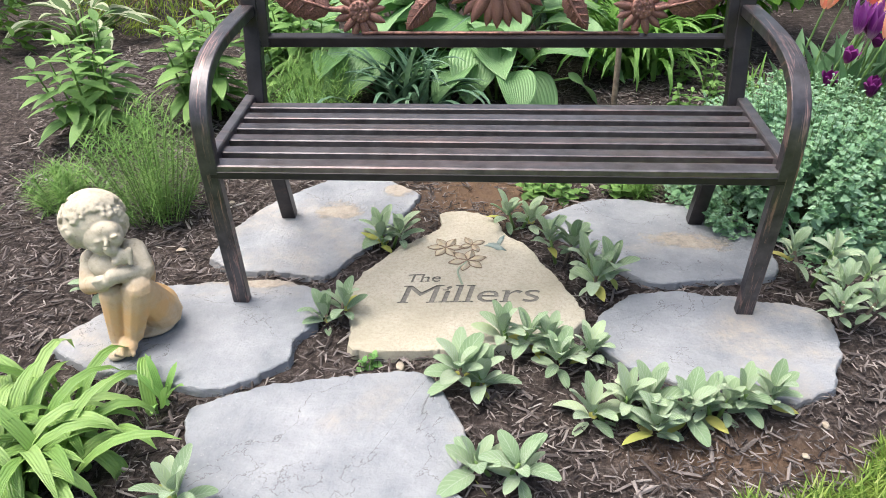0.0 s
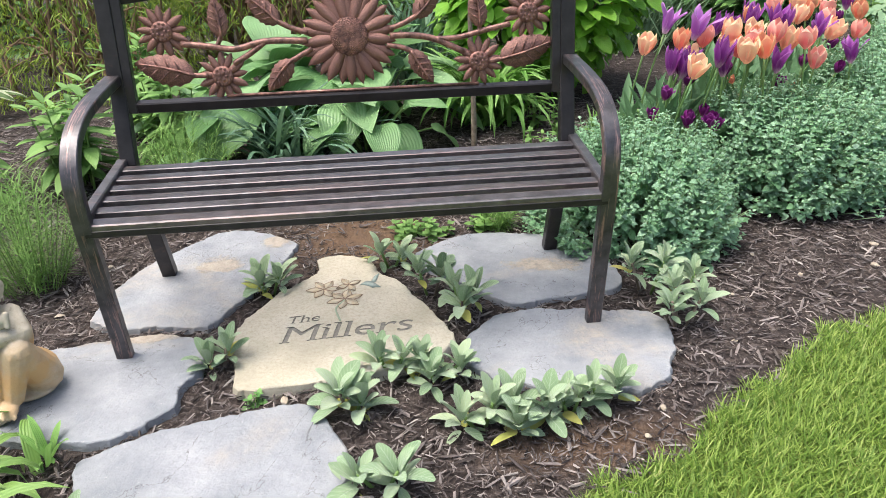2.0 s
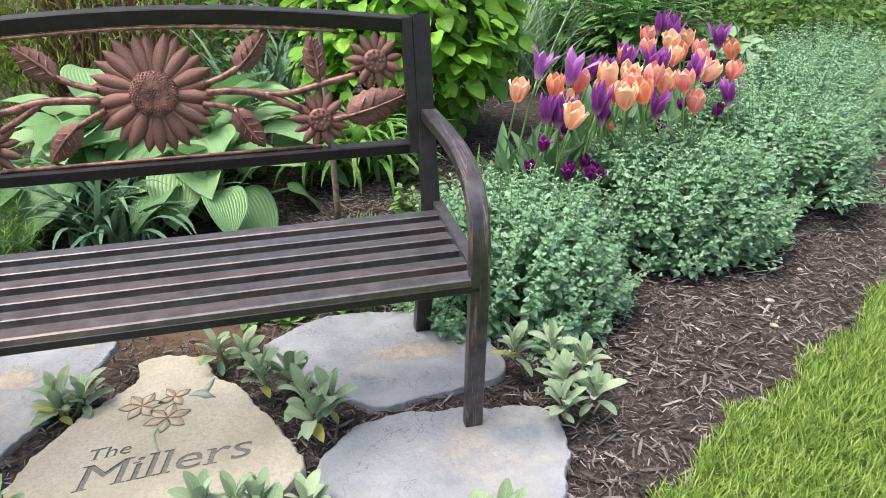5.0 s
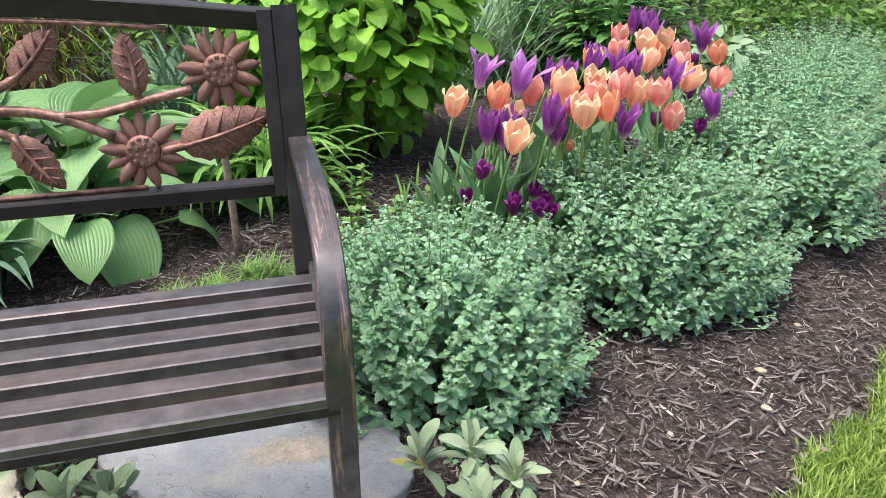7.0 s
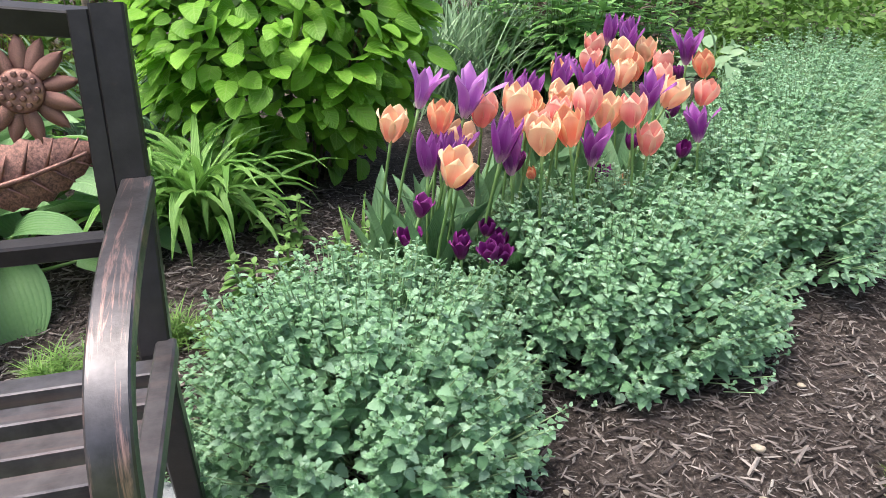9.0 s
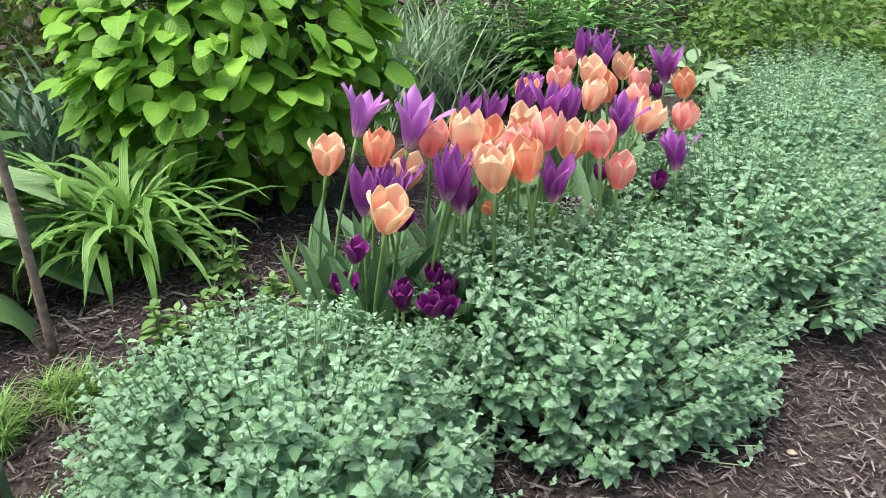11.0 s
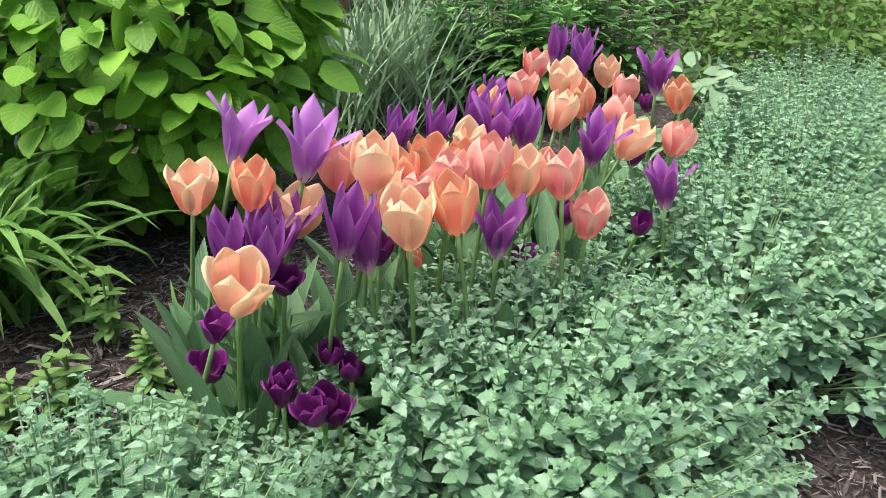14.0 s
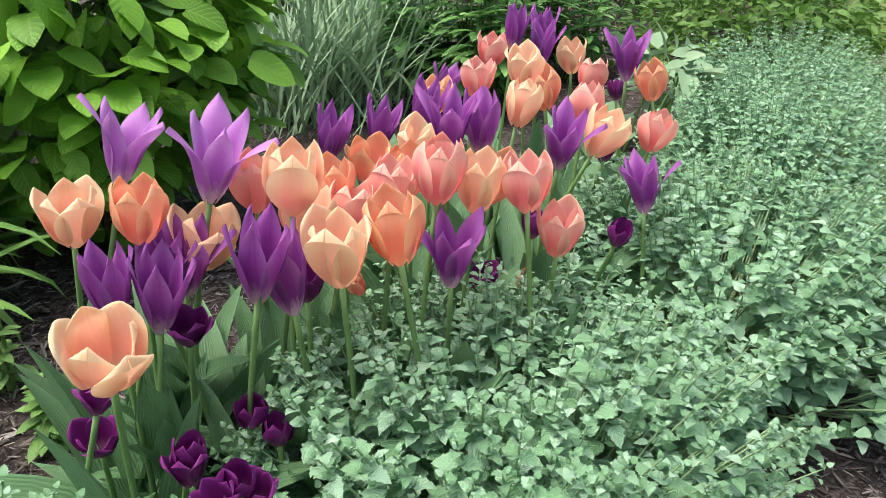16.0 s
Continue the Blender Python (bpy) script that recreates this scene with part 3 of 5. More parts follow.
for s in (-1, 1):
    part("seat_rail", mesh_of("seat_rail", *bar([(s * 0.597, -0.05, 0.425), (s * 0.6, 0.1, 0.429), (s * 0.604, 0.31, 0.434)], 0.013, 0.014, 0.003), BRONZE_SLAT, smooth=False), bench)
    profile = curve_through([(0.0, 0.036), (-0.013, 0.14), (-0.029, 0.26), (-0.042, 0.37), (-0.047, 0.46), (-0.038, 0.525), (-0.016, 0.565), (0.028, 0.6), (0.108, 0.625), (0.22, 0.636), (0.365, 0.641)], 6)
    pts = [(s * float(np.interp(z + max(0, y) * 0.3, (0.03, 0.25, 0.45, 0.58, 0.64, 0.75), (0.6, 0.596, 0.594, 0.597, 0.599, 0.598))), y, z) for y, z in profile]
    crisp(part("arm_and_leg", mesh_of("arm_and_leg", *bar(pts, 0.0192, 0.0125, 0.0022), BRONZE_ARM), bench, "copper-worn curved flat arm and front leg"), 24)
    post = [(s * 0.584, 0.425, 0.036), (s * 0.585, 0.375, 0.2), (s * 0.587, 0.325, 0.36), (s * 0.589, 0.318, 0.43), (s * 0.59, 0.338, 0.5), (s * 0.591, back_y(0.6), 0.6), (s * 0.592, back_y(0.76), 0.76), (s * 0.593, back_y(0.856), 0.856)]
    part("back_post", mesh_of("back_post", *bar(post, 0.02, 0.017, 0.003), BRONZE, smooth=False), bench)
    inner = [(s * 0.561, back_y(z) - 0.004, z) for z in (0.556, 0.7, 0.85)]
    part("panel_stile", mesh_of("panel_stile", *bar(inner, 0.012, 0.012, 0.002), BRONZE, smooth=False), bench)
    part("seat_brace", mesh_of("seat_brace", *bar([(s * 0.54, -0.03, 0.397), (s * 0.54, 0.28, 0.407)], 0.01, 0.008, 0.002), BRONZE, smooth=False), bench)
arch = [(x, back_y(0.86) - 0.002, 0.834 + 0.042 * math.cos(x / 0.575 * math.pi / 2)) for x in np.linspace(-0.575, 0.575, 25)]
crisp(part("top_rail", mesh_of("top_rail", *bar(arch, 0.012, 0.0165, 0.002, (0, 1, 0.25)), BRONZE), bench, "gently arched dark top rail"), 24)
under = [(x, back_y(0.84) - 0.004, 0.81 + 0.042 * math.cos(x / 0.575 * math.pi / 2)) for x in np.linspace(-0.41, 0.41, 17)]
part("panel_rim", mesh_of("panel_rim", *bar(under, 0.004, 0.0035, 0.002, (0, 1, 0.25)), COPPER), bench, "thin copper cast rim")
part("lower_rail", mesh_of("lower_rail", *bar([(-0.575, back_y(0.569), 0.569), (0.575, back_y(0.569), 0.569)], 0.012, 0.0145, 0.003, (0, 1, 0.25)), BRONZE, smooth=False), bench)
part("lower_rim", mesh_of("lower_rim", *bar([(-0.32, back_y(0.587) - 0.004, 0.587), (0.35, back_y(0.587) - 0.004, 0.587)], 0.004, 0.0035, 0.002, (0, 1, 0.25)), COPPER), bench, "thin copper cast rim")
TILT_BACK = math.degrees(math.atan2(BACK_TOP[0] - BACK_LOW[0], BACK_TOP[1] - BACK_LOW[1]))


PANEL_WIDE, PANEL_DROP = 0.972, 0.02


def on_back(x, z, turn=0.0, proud=0.0):
    """A pose on the tilted back panel: local x right, y up the panel, z towards the seat; turn is counter-clockwise."""
    x, z = x * PANEL_WIDE, z - PANEL_DROP
    return pose(x, back_y(z) - proud, z, 90 - TILT_BACK, 0, 0) @ pose(0, 0, 0, 0, 0, turn)


def bulge(shape, amount):
    v, f, u = shape
    return [(a, b, c + amount * (1 - (2 * t[0] - 1) ** 2)) for (a, b, c), t in zip(v, u)], f, u


def cast_petal(width):
    return solid(bulge(leaf_shape(width, 6, lambda t: math.sin(math.pi * min(1, 0.12 + 0.88 * t)) ** 0.7, fold=0.0, curl=0.12), 0.05), 0.06)


big_petal = mesh_of("petal", *cast_petal(0.34), COPPER)
small_petal = mesh_of("petal", *cast_petal(0.42), COPPER)


def dome(radius, height, rings, sides, pit=0.0):
    v, f, u = [], [], []
    for i in range(rings + 1):
        t = i / rings
        for s in range(sides):
            a = 2 * math.pi * (s + 0.5 * (i % 2)) / sides
            r = radius * math.cos(t * math.pi / 2) if i < rings else 0.0005
            bump_up = pit * radius * (0.5 if (s + i) % 2 else -0.5)
            v.append((r * math.cos(a), r * math.sin(a), height * math.sin(t * math.pi / 2) * (1 - 0.35 * t ** 3) + bump_up))
            u.append((s / sides, t))
        if i:
            k = i * sides
            f += [(k - sides + s, k - sides + (s + 1) % sides, k + (s + 1) % sides, k + s) for s in range(sides)]
    f.append(list(range(sides))[::-1])
    return v, f, u


def cast_flower(name, label, x, z, inner, outer, count, seeds, disc):
    hub = part(name, mesh_of(name, *dome(inner, inner * 0.35, 9 if seeds else 5, 44 if seeds else 22, 0.05), COPPER), bench, label, m=on_back(x, z, 0, 0.008))
    for k in range(count):
        a = 360 * k / count + 7 * noise.noise((k * 1.7, x * 9, 0))
        size = (outer - inner * 0.7) * (1 + 0.13 * noise.noise((k * 2.3, x, 5)))
        ob = new("petal", big_petal if seeds else small_petal)
        ob.matrix_basis = on_back(x, z, a, 0.003 + 0.003 * (k % 2)) @ pose(0, inner * 0.7, 0) @ Matrix.Scale(size, 4)
        attach(ob, hub)
    if seeds:
        spots = [(math.sqrt((k + 0.5) / 230), k * 2.39996) for k in range(230)]
        spots = [(q, a) for q, a in spots if not 0.5 < q < 0.58]
        where = np.array([(inner * 0.97 * q * math.cos(a), inner * 0.97 * q * math.sin(a), inner * (0.35 * math.sqrt(1 - 0.9 * q * q) - (0.07 if q < 0.5 else 0.0))) for q, a in spots])
        beads = scatter(dome(1.0, 0.9, 2, 6), np.tile(np.eye(3), (len(where), 1, 1)), where, np.full(len(where), 0.0024))
        bead_ring = new("seed_disc", mesh_of("seed_disc", *beads, COPPER))
        bead_ring.matrix_basis = on_back(x, z, 0, 0.008)
        attach(bead_ring, hub)
    else:
        for ring, m in ((0.35, 5), (0.72, 11)):
            for k in range(m):
                a = 2 * math.pi * k / m
                ob = new("seed", disc)
                ob.matrix_basis = on_back(x, z, 0, 0.008) @ pose(inner * ring * math.cos(a), inner * ring * math.sin(a), inner * 0.33 * math.cos(ring * 1.2))
                attach(ob, hub)


seed_bead = mesh_of("seed", *dome(0.0042, 0.0035, 3, 8), COPPER)
cast_flower("sunflower", "large cast copper sunflower", 0.012, 0.742, 0.049, 0.128, 26, True, seed_bead)
for x, z in ((-0.474, 0.772), (-0.332, 0.657), (0.361, 0.665), (0.498, 0.783)):
    cast_flower("small_flower", "small cast copper flower", x, z, 0.027, 0.066, 13, False, seed_bead)
cast_leaf = mesh_of("cast_leaf", *solid(bulge(leaf_shape(0.5, 14, lambda t: math.sin(math.pi * t ** 0.75) ** 0.75, fold=0.12, curl=0.15, teeth=0.07), 0.012), 0.05), COPPER)
for x, z, tx, tz in ((-0.323, 0.752, -0.335, 0.852), (-0.17, 0.78, -0.25, 0.852), (-0.146, 0.69, -0.215, 0.612), (-0.405, 0.662, -0.555, 0.70), (0.19, 0.78, 0.26, 0.86), (0.366, 0.75, 0.354, 0.85), (0.175, 0.70, 0.232, 0.612), (0.42, 0.667, 0.572, 0.712)):
    size = math.hypot(tx - x, tz - z)
    ob = new("cast_leaf", cast_leaf)
    ob.matrix_basis = on_back(x, z, math.degrees(math.atan2(tz - z, tx - x)) - 90, 0.006) @ Matrix.Scale(size, 4)
    attach(ob, bench)
    vein = curve_through([tuple((on_back(x, z, math.degrees(math.atan2(tz - z, tx - x)) - 90, 0.006) @ Vector((0.004 * math.sin(q * 3), q * size * 0.9, 0.03 * size + 0.002)))) for q in (0, 0.4, 0.8, 1.0)], 3)
    ribs = [tube(vein, [0.0042 - 0.0002 * i for i in range(len(vein))], 6)]
    for q in (0.22, 0.4, 0.58, 0.75):
        for s in (-1, 1):
            w = 0.21 * math.sin(math.pi * q ** 0.75)
            ribs.append(tube([tuple(on_back(x, z, math.degrees(math.atan2(tz - z, tx - x)) - 90, 0.006) @ (Vector((s * g * w * size, (q + 0.14 * g) * size, 0.014 * size + 0.0018)))) for g in (0, 0.5, 1.0)], (0.0024, 0.002, 0.0012), 5))
    part("leaf_rib", mesh_of("leaf_rib", *join(ribs), COPPER), ob)
for line, r in (([(-0.10, 0.735), (-0.21, 0.738), (-0.29, 0.722), (-0.35, 0.73), (-0.43, 0.74)], 0.0085), ([(-0.21, 0.738), (-0.25, 0.712), (-0.30, 0.685)], 0.0075), ([(-0.34, 0.728), (-0.33, 0.745), (-0.323, 0.76)], 0.006),
                ([(-0.10, 0.755), (-0.14, 0.768), (-0.175, 0.785)], 0.007), ([(-0.09, 0.715), (-0.12, 0.70), (-0.15, 0.685)], 0.007), ([(-0.37, 0.66), (-0.41, 0.662)], 0.007),
                ([(0.12, 0.738), (0.19, 0.736), (0.25, 0.722), (0.32, 0.69)], 0.0085), ([(0.24, 0.725), (0.31, 0.727), (0.38, 0.742), (0.45, 0.755)], 0.0075), ([(0.365, 0.738), (0.366, 0.752)], 0.006),
                ([(0.12, 0.755), (0.16, 0.768), (0.195, 0.785)], 0.007), ([(0.11, 0.715), (0.15, 0.708), (0.18, 0.696)], 0.007), ([(0.39, 0.662), (0.43, 0.668)], 0.007)):
    pts = curve_through([(x * PANEL_WIDE, back_y(z - PANEL_DROP) - 0.004, z - PANEL_DROP) for x, z in line], 6)
    part("vine", mesh_of("vine", *tube(pts, r, 8), COPPER), bench, "cast copper vine")


# ---- statue ----
def blob(bm, at, size, turn=(0, 0, 0), detail=3):
    m = pose(*at, *turn) @ Matrix.Diagonal((*size, 1))
    bmesh.ops.create_icosphere(bm, subdivisions=detail, radius=1, matrix=m)


def limb(bm, a, b, ra, rb, n=13):
    for k in range(n):
        t = k / (n - 1)
        p = Vector(a).lerp(Vector(b), t)
        r = ra + (rb - ra) * t
        blob(bm, p, (r, r, r), detail=2)


bm = bmesh.new()
blob(bm, (-0.838, -0.118, 0.322), (0.062, 0.062, 0.06))             # head
blob(bm, (-0.81, -0.15, 0.308), (0.043, 0.037, 0.041))              # face
blob(bm, (-0.8, -0.158, 0.326), (0.034, 0.024, 0.02))            # brow
blob(bm, (-0.812, -0.172, 0.296), (0.018, 0.016, 0.017))            # cheeks
blob(bm, (-0.778, -0.164, 0.31), (0.017, 0.016, 0.016))
blob(bm, (-0.785, -0.176, 0.288), (0.014, 0.013, 0.012))            # chin
blob(bm, (-0.783, -0.19, 0.31), (0.005, 0.0055, 0.005), detail=2)  # nose
limb(bm, (-0.787, -0.179, 0.321), (-0.783, -0.187, 0.312), 0.004, 0.005, 4)
blob(bm, (-0.786, -0.186, 0.2985), (0.009, 0.005, 0.003), (0, -15, 0), 2)
blob(bm, (-0.786, -0.185, 0.2935), (0.0075, 0.005, 0.0028), (0, -15, 0), 2)
blob(bm, (-0.803, -0.183, 0.3135), (0.0105, 0.006, 0.0042), (0, -15, 0), 2)   # closed eyelids
blob(bm, (-0.769, -0.176, 0.322), (0.009, 0.006, 0.004), (0, -15, 0), 2)
blob(bm, (-0.862, -0.152, 0.298), (0.008, 0.012, 0.014), detail=2)  # ear
curls = random.Random(4)
gaze = Vector((0.5, -0.8, -0.33)).normalized()
for k in range(210):
    a, e = curls.uniform(0, 2 * math.pi), curls.uniform(-0.7, 1.55)
    d = Vector((math.cos(a) * math.cos(e), math.sin(a) * math.cos(e), math.sin(e)))
    if d.dot(gaze) > 0.52:
        continue
    p = Vector((-0.84, -0.116, 0.324)) + Vector((d.x * 0.064, d.y * 0.065, d.z * 0.063))
    r = curls.uniform(0.0065, 0.0105)
    side = d.cross(Vector((curls.uniform(-1, 1), curls.uniform(-1, 1), curls.uniform(-1, 1)))).normalized()
    for q in range(5):
        turn = q * 1.1
        other = d.cross(side)
        blob(bm, p + (side * math.cos(turn) + other * math.sin(turn)) * r * 0.9, (r * 0.66, r * 0.66, r * 0.66), detail=1)
blob(bm, (-0.812, -0.105, 0.185), (0.066, 0.052, 0.085), (0, 10, 0))   # trunk
blob(bm, (-0.785, -0.098, 0.09), (0.072, 0.058, 0.053))               # hips
limb(bm, (-0.825, -0.115, 0.25), (-0.83, -0.125, 0.285), 0.03, 0.032, 4)
limb(bm, (-0.866, -0.12, 0.228), (-0.865, -0.158, 0.188), 0.027, 0.024)   # arms folded on the knees
limb(bm, (-0.865, -0.158, 0.188), (-0.808, -0.2, 0.218), 0.023, 0.015)
limb(bm, (-0.772, -0.118, 0.25), (-0.745, -0.148, 0.222), 0.029, 0.025)
limb(bm, (-0.745, -0.148, 0.222), (-0.787, -0.2, 0.236), 0.023, 0.016)
blob(bm, (-0.8, -0.206, 0.23), (0.022, 0.012, 0.013), (0, 12, 0))
for k in range(4):
    limb(bm, (-0.802 + 0.001 * k, -0.214, 0.238 - 0.0055 * k), (-0.824 + 0.0025 * k, -0.212, 0.231 - 0.006 * k), 0.0042, 0.0034, 5)
blob(bm, (-0.768, -0.168, 0.268), (0.018, 0.016, 0.018))             # small animal held to the chest
blob(bm, (-0.778, -0.181, 0.263), (0.01, 0.009, 0.008), detail=2)
limb(bm, (-0.752, -0.166, 0.282), (-0.75, -0.176, 0.258), 0.0075, 0.006, 5)
limb(bm, (-0.775, -0.168, 0.286), (-0.786, -0.176, 0.274), 0.006, 0.005, 4)
blob(bm, (-0.812, -0.155, 0.24), (0.042, 0.035, 0.032))
limb(bm, (-0.822, -0.115, 0.09), (-0.806, -0.18, 0.178), 0.036, 0.03)  # legs
limb(bm, (-0.806, -0.182, 0.178), (-0.814, -0.196, 0.075), 0.0295, 0.02)
limb(bm, (-0.748, -0.11, 0.085), (-0.752, -0.175, 0.19), 0.046, 0.034)
limb(bm, (-0.752, -0.177, 0.19), (-0.776, -0.196, 0.085), 0.033, 0.021)
blob(bm, (-0.808, -0.21, 0.054), (0.026, 0.036, 0.0155), (8, 0, -8))
blob(bm, (-0.785, -0.214, 0.07), (0.02, 0.03, 0.014), (16, 0, 20))
for k in range(5):
    blob(bm, (-0.805 + 0.0095 * k, -0.24 + 0.002 * abs(k - 2), 0.064 - 0.0008 * k), (0.005, 0.008, 0.0055), (20, 0, 0), 2)
blob(bm, (-0.79, -0.115, 0.052), (0.07, 0.055, 0.016))
raw = bpy.data.meshes.new("statue")
bm.to_mesh(raw)
bm.free()
statue = new("garden_statue", raw)
remesh = statue.modifiers.new("remesh", "REMESH")
remesh.mode, remesh.voxel_size = "VOXEL", 0.0025
soften = statue.modifiers.new("soften", "SMOOTH")
soften.factor, soften.iterations = 0.5, 1
bpy.context.view_layer.update()
done = bpy.data.meshes.new_from_object(statue.evaluated_get(bpy.context.evaluated_depsgraph_get()))
statue.modifiers.clear()
done.transform(Matrix.Translation((0.8, 0.15, -0.0385)))
done.materials.clear()
done.materials.append(CEMENT)
done.polygons.foreach_set("use_smooth", [True] * len(done.polygons))
statue.data = done
statue.location = (-0.8, -0.15, 0.0385)
tagged(statue, "weathered cream cast-stone seated cherub statue on slate", "statue")


# ---- plants: shared leaf materials ----
SAGE = leaf_material("sage_leaf", ((0.0, (0.175, 0.28, 0.14)), (0.5, (0.27, 0.385, 0.215)), (0.85, (0.36, 0.465, 0.29)), (1.0, (0.45, 0.53, 0.25))), True, 0.75, 0.15, vein=0.8, pebble=0.9, sheen=0.3, vein_colour=(0.42, 0.5, 0.38), spec=0.2)
SAGE_YELLOW = leaf_material("yellowing_sage_leaf", ((0.0, (0.33, 0.38, 0.11)), (0.6, (0.45, 0.45, 0.12)), (1.0, (0.5, 0.44, 0.17))), True, 0.7, 0.2, vein=0.5, pebble=0.5, spec=0.2)
CATMINT = leaf_material("catmint_leaf", ((0.0, (0.13, 0.28, 0.115)), (0.35, (0.208, 0.4, 0.205)), (0.75, (0.315, 0.525, 0.325)), (1.0, (0.47, 0.665, 0.49))), False, 0.7, 0.25, vein=1.2, pebble=0.7, sheen=0.15, spec=0.25)
CATMINT_STEM = material("catmint_stem", (0.27, 0.39, 0.2), 0.7)
HYDRANGEA = leaf_material("hydrangea_leaf", ((0.0, (0.104, 0.259, 0.0195)), (0.5, (0.177, 0.408, 0.0325)), (1.0, (0.281, 0.556, 0.065))), True, 0.5, 0.35, vein=0.5, vein_colour=(0.3, 0.48, 0.1))
HYDRANGEA_SMALL = leaf_material("hydrangea_small_leaf", ((0.0, (0.0832, 0.21, 0.0156)), (0.5, (0.156, 0.37, 0.0286)), (1.0, (0.26, 0.531, 0.0585))), False, 0.5, 0.35, vein=0.5, vein_colour=(0.3, 0.48, 0.1))
HOSTA = leaf_material("hosta_leaf", ((0.0, (0.1, 0.225, 0.075)), (0.5, (0.18, 0.34, 0.135)), (1.0, (0.3, 0.47, 0.235))), True, 0.38, 0.28, rib=1.1, ribs=15)
HOSTA_WHITE = leaf_material("variegated_hosta_leaf", ((0.0, (0.07, 0.14, 0.04)), (1.0, (0.12, 0.2, 0.06))), True, 0.45, 0.2, rib=1.6, ribs=11, edge=(0.5, 0.55, 0.36))
DAYLILY = leaf_material("daylily_leaf", ((0.0, (0.1, 0.24, 0.045)), (0.5, (0.175, 0.36, 0.075)), (1.0, (0.29, 0.5, 0.15))), True, 0.45, 0.3, rib=1.0, ribs=5)
DAYLILY_BROAD = leaf_material("young_daylily_leaf", ((0.0, (0.14, 0.27, 0.06)), (0.5, (0.22, 0.37, 0.1)), (1.0, (0.33, 0.48, 0.17))), True, 0.42, 0.3, rib=1.0, ribs=5)
BLUE_STRAP = leaf_material("blue_strap_leaf", ((0.0, (0.0585, 0.13, 0.078)), (0.6, (0.117, 0.221, 0.13)), (1.0, (0.208, 0.338, 0.195))), False, 0.42, 0.15, rib=1.0, ribs=5)
TULIP_LEAF = leaf_material("tulip_leaf", ((0.0, (0.0938, 0.206, 0.0875)), (0.5, (0.15, 0.294, 0.138)), (1.0, (0.213, 0.362, 0.188))), True, 0.45, 0.2, rib=0.8, ribs=13)
TULIP_STEM = material("tulip_stem", (0.16, 0.28, 0.09), 0.5, back=0.1)
FERN = leaf_material("thread_leaf", ((0.0, (0.085, 0.19, 0.035)), (0.6, (0.165, 0.32, 0.07)), (1.0, (0.29, 0.45, 0.13))), False, 0.6, 0.3)
LILY_LEAF = leaf_material("lance_leaf", ((0.0, (0.104, 0.221, 0.052)), (0.6, (0.182, 0.338, 0.091)), (1.0, (0.273, 0.455, 0.13))), False, 0.5, 0.28, vein=0.4)
PEONY_LEAF = leaf_material("peony_leaf", ((0.0, (0.09, 0.22, 0.055)), (0.6, (0.165, 0.36, 0.095)), (1.0, (0.27, 0.48, 0.15))), False, 0.42, 0.22, vein=0.4)
GREY_LEAF = leaf_material("grey_green_leaf", ((0.0, (0.138, 0.237, 0.125)), (0.6, (0.213, 0.338, 0.188)), (1.0, (0.325, 0.45, 0.275))), False, 0.65, 0.2)
GOLD_THREAD = leaf_material("gold_thread_foliage", ((0.0, (0.1, 0.17, 0.02)), (0.6, (0.215, 0.31, 0.035)), (1.0, (0.4, 0.49, 0.075))), False, 0.6, 0.3)
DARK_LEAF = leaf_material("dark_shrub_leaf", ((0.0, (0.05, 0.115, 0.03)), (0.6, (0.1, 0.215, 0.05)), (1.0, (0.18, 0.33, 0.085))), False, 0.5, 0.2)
LIGHT_LEAF = leaf_material("light_shrub_leaf", ((0.0, (0.0653, 0.15, 0.0184)), (0.6, (0.109, 0.232, 0.0367)), (1.0, (0.174, 0.315, 0.0734))), False, 0.5, 0.3)
GRASS = leaf_material("lawn_grass", ((0.0, (0.05, 0.11, 0.014)), (0.45, (0.155, 0.265, 0.038)), (0.85, (0.32, 0.43, 0.1)), (1.0, (0.46, 0.44, 0.22))), False, 0.55, 0.35)
TWIG = material("grey_twig", lambda nt: ramp(nt, grain(nt, 60, 5), ((0.3, (0.1, 0.075, 0.055)), (0.7, (0.26, 0.21, 0.16)))), 0.85)
BARK = material("tree_bark", lambda nt: ramp(nt, grain(nt, 25, 6, 0.7, (1, 1, 0.2)), ((0.3, (0.06, 0.035, 0.025)), (0.7, (0.2, 0.13, 0.09)))), 0.9, normal=lambda nt: bump(nt, grain(nt, 40, 6, 0.7, (1, 1, 0.2)), 1.0, 0.02))
GREEN_STEM = material("green_stem", (0.14, 0.24, 0.06), 0.6)
DEAD = material("dry_twig", lambda nt: ramp(nt, grain(nt, 50, 4), ((0.3, (0.14, 0.085, 0.05)), (0.7, (0.3, 0.19, 0.11)))), 0.9)
PINK = material("pink_blossom", lambda nt: ramp(nt, chance(nt, False), ((0.0, (0.75, 0.1, 0.22)), (1.0, (0.85, 0.3, 0.4)))), 0.5, back=0.3)


def floor_at(x, y, lift=0.0):
    return (x, y, float(ground_z(x, y)) + lift)


def unit(n):
    v = rng.normal(size=(n, 3))
    return v / np.linalg.norm(v, axis=1, keepdims=True)


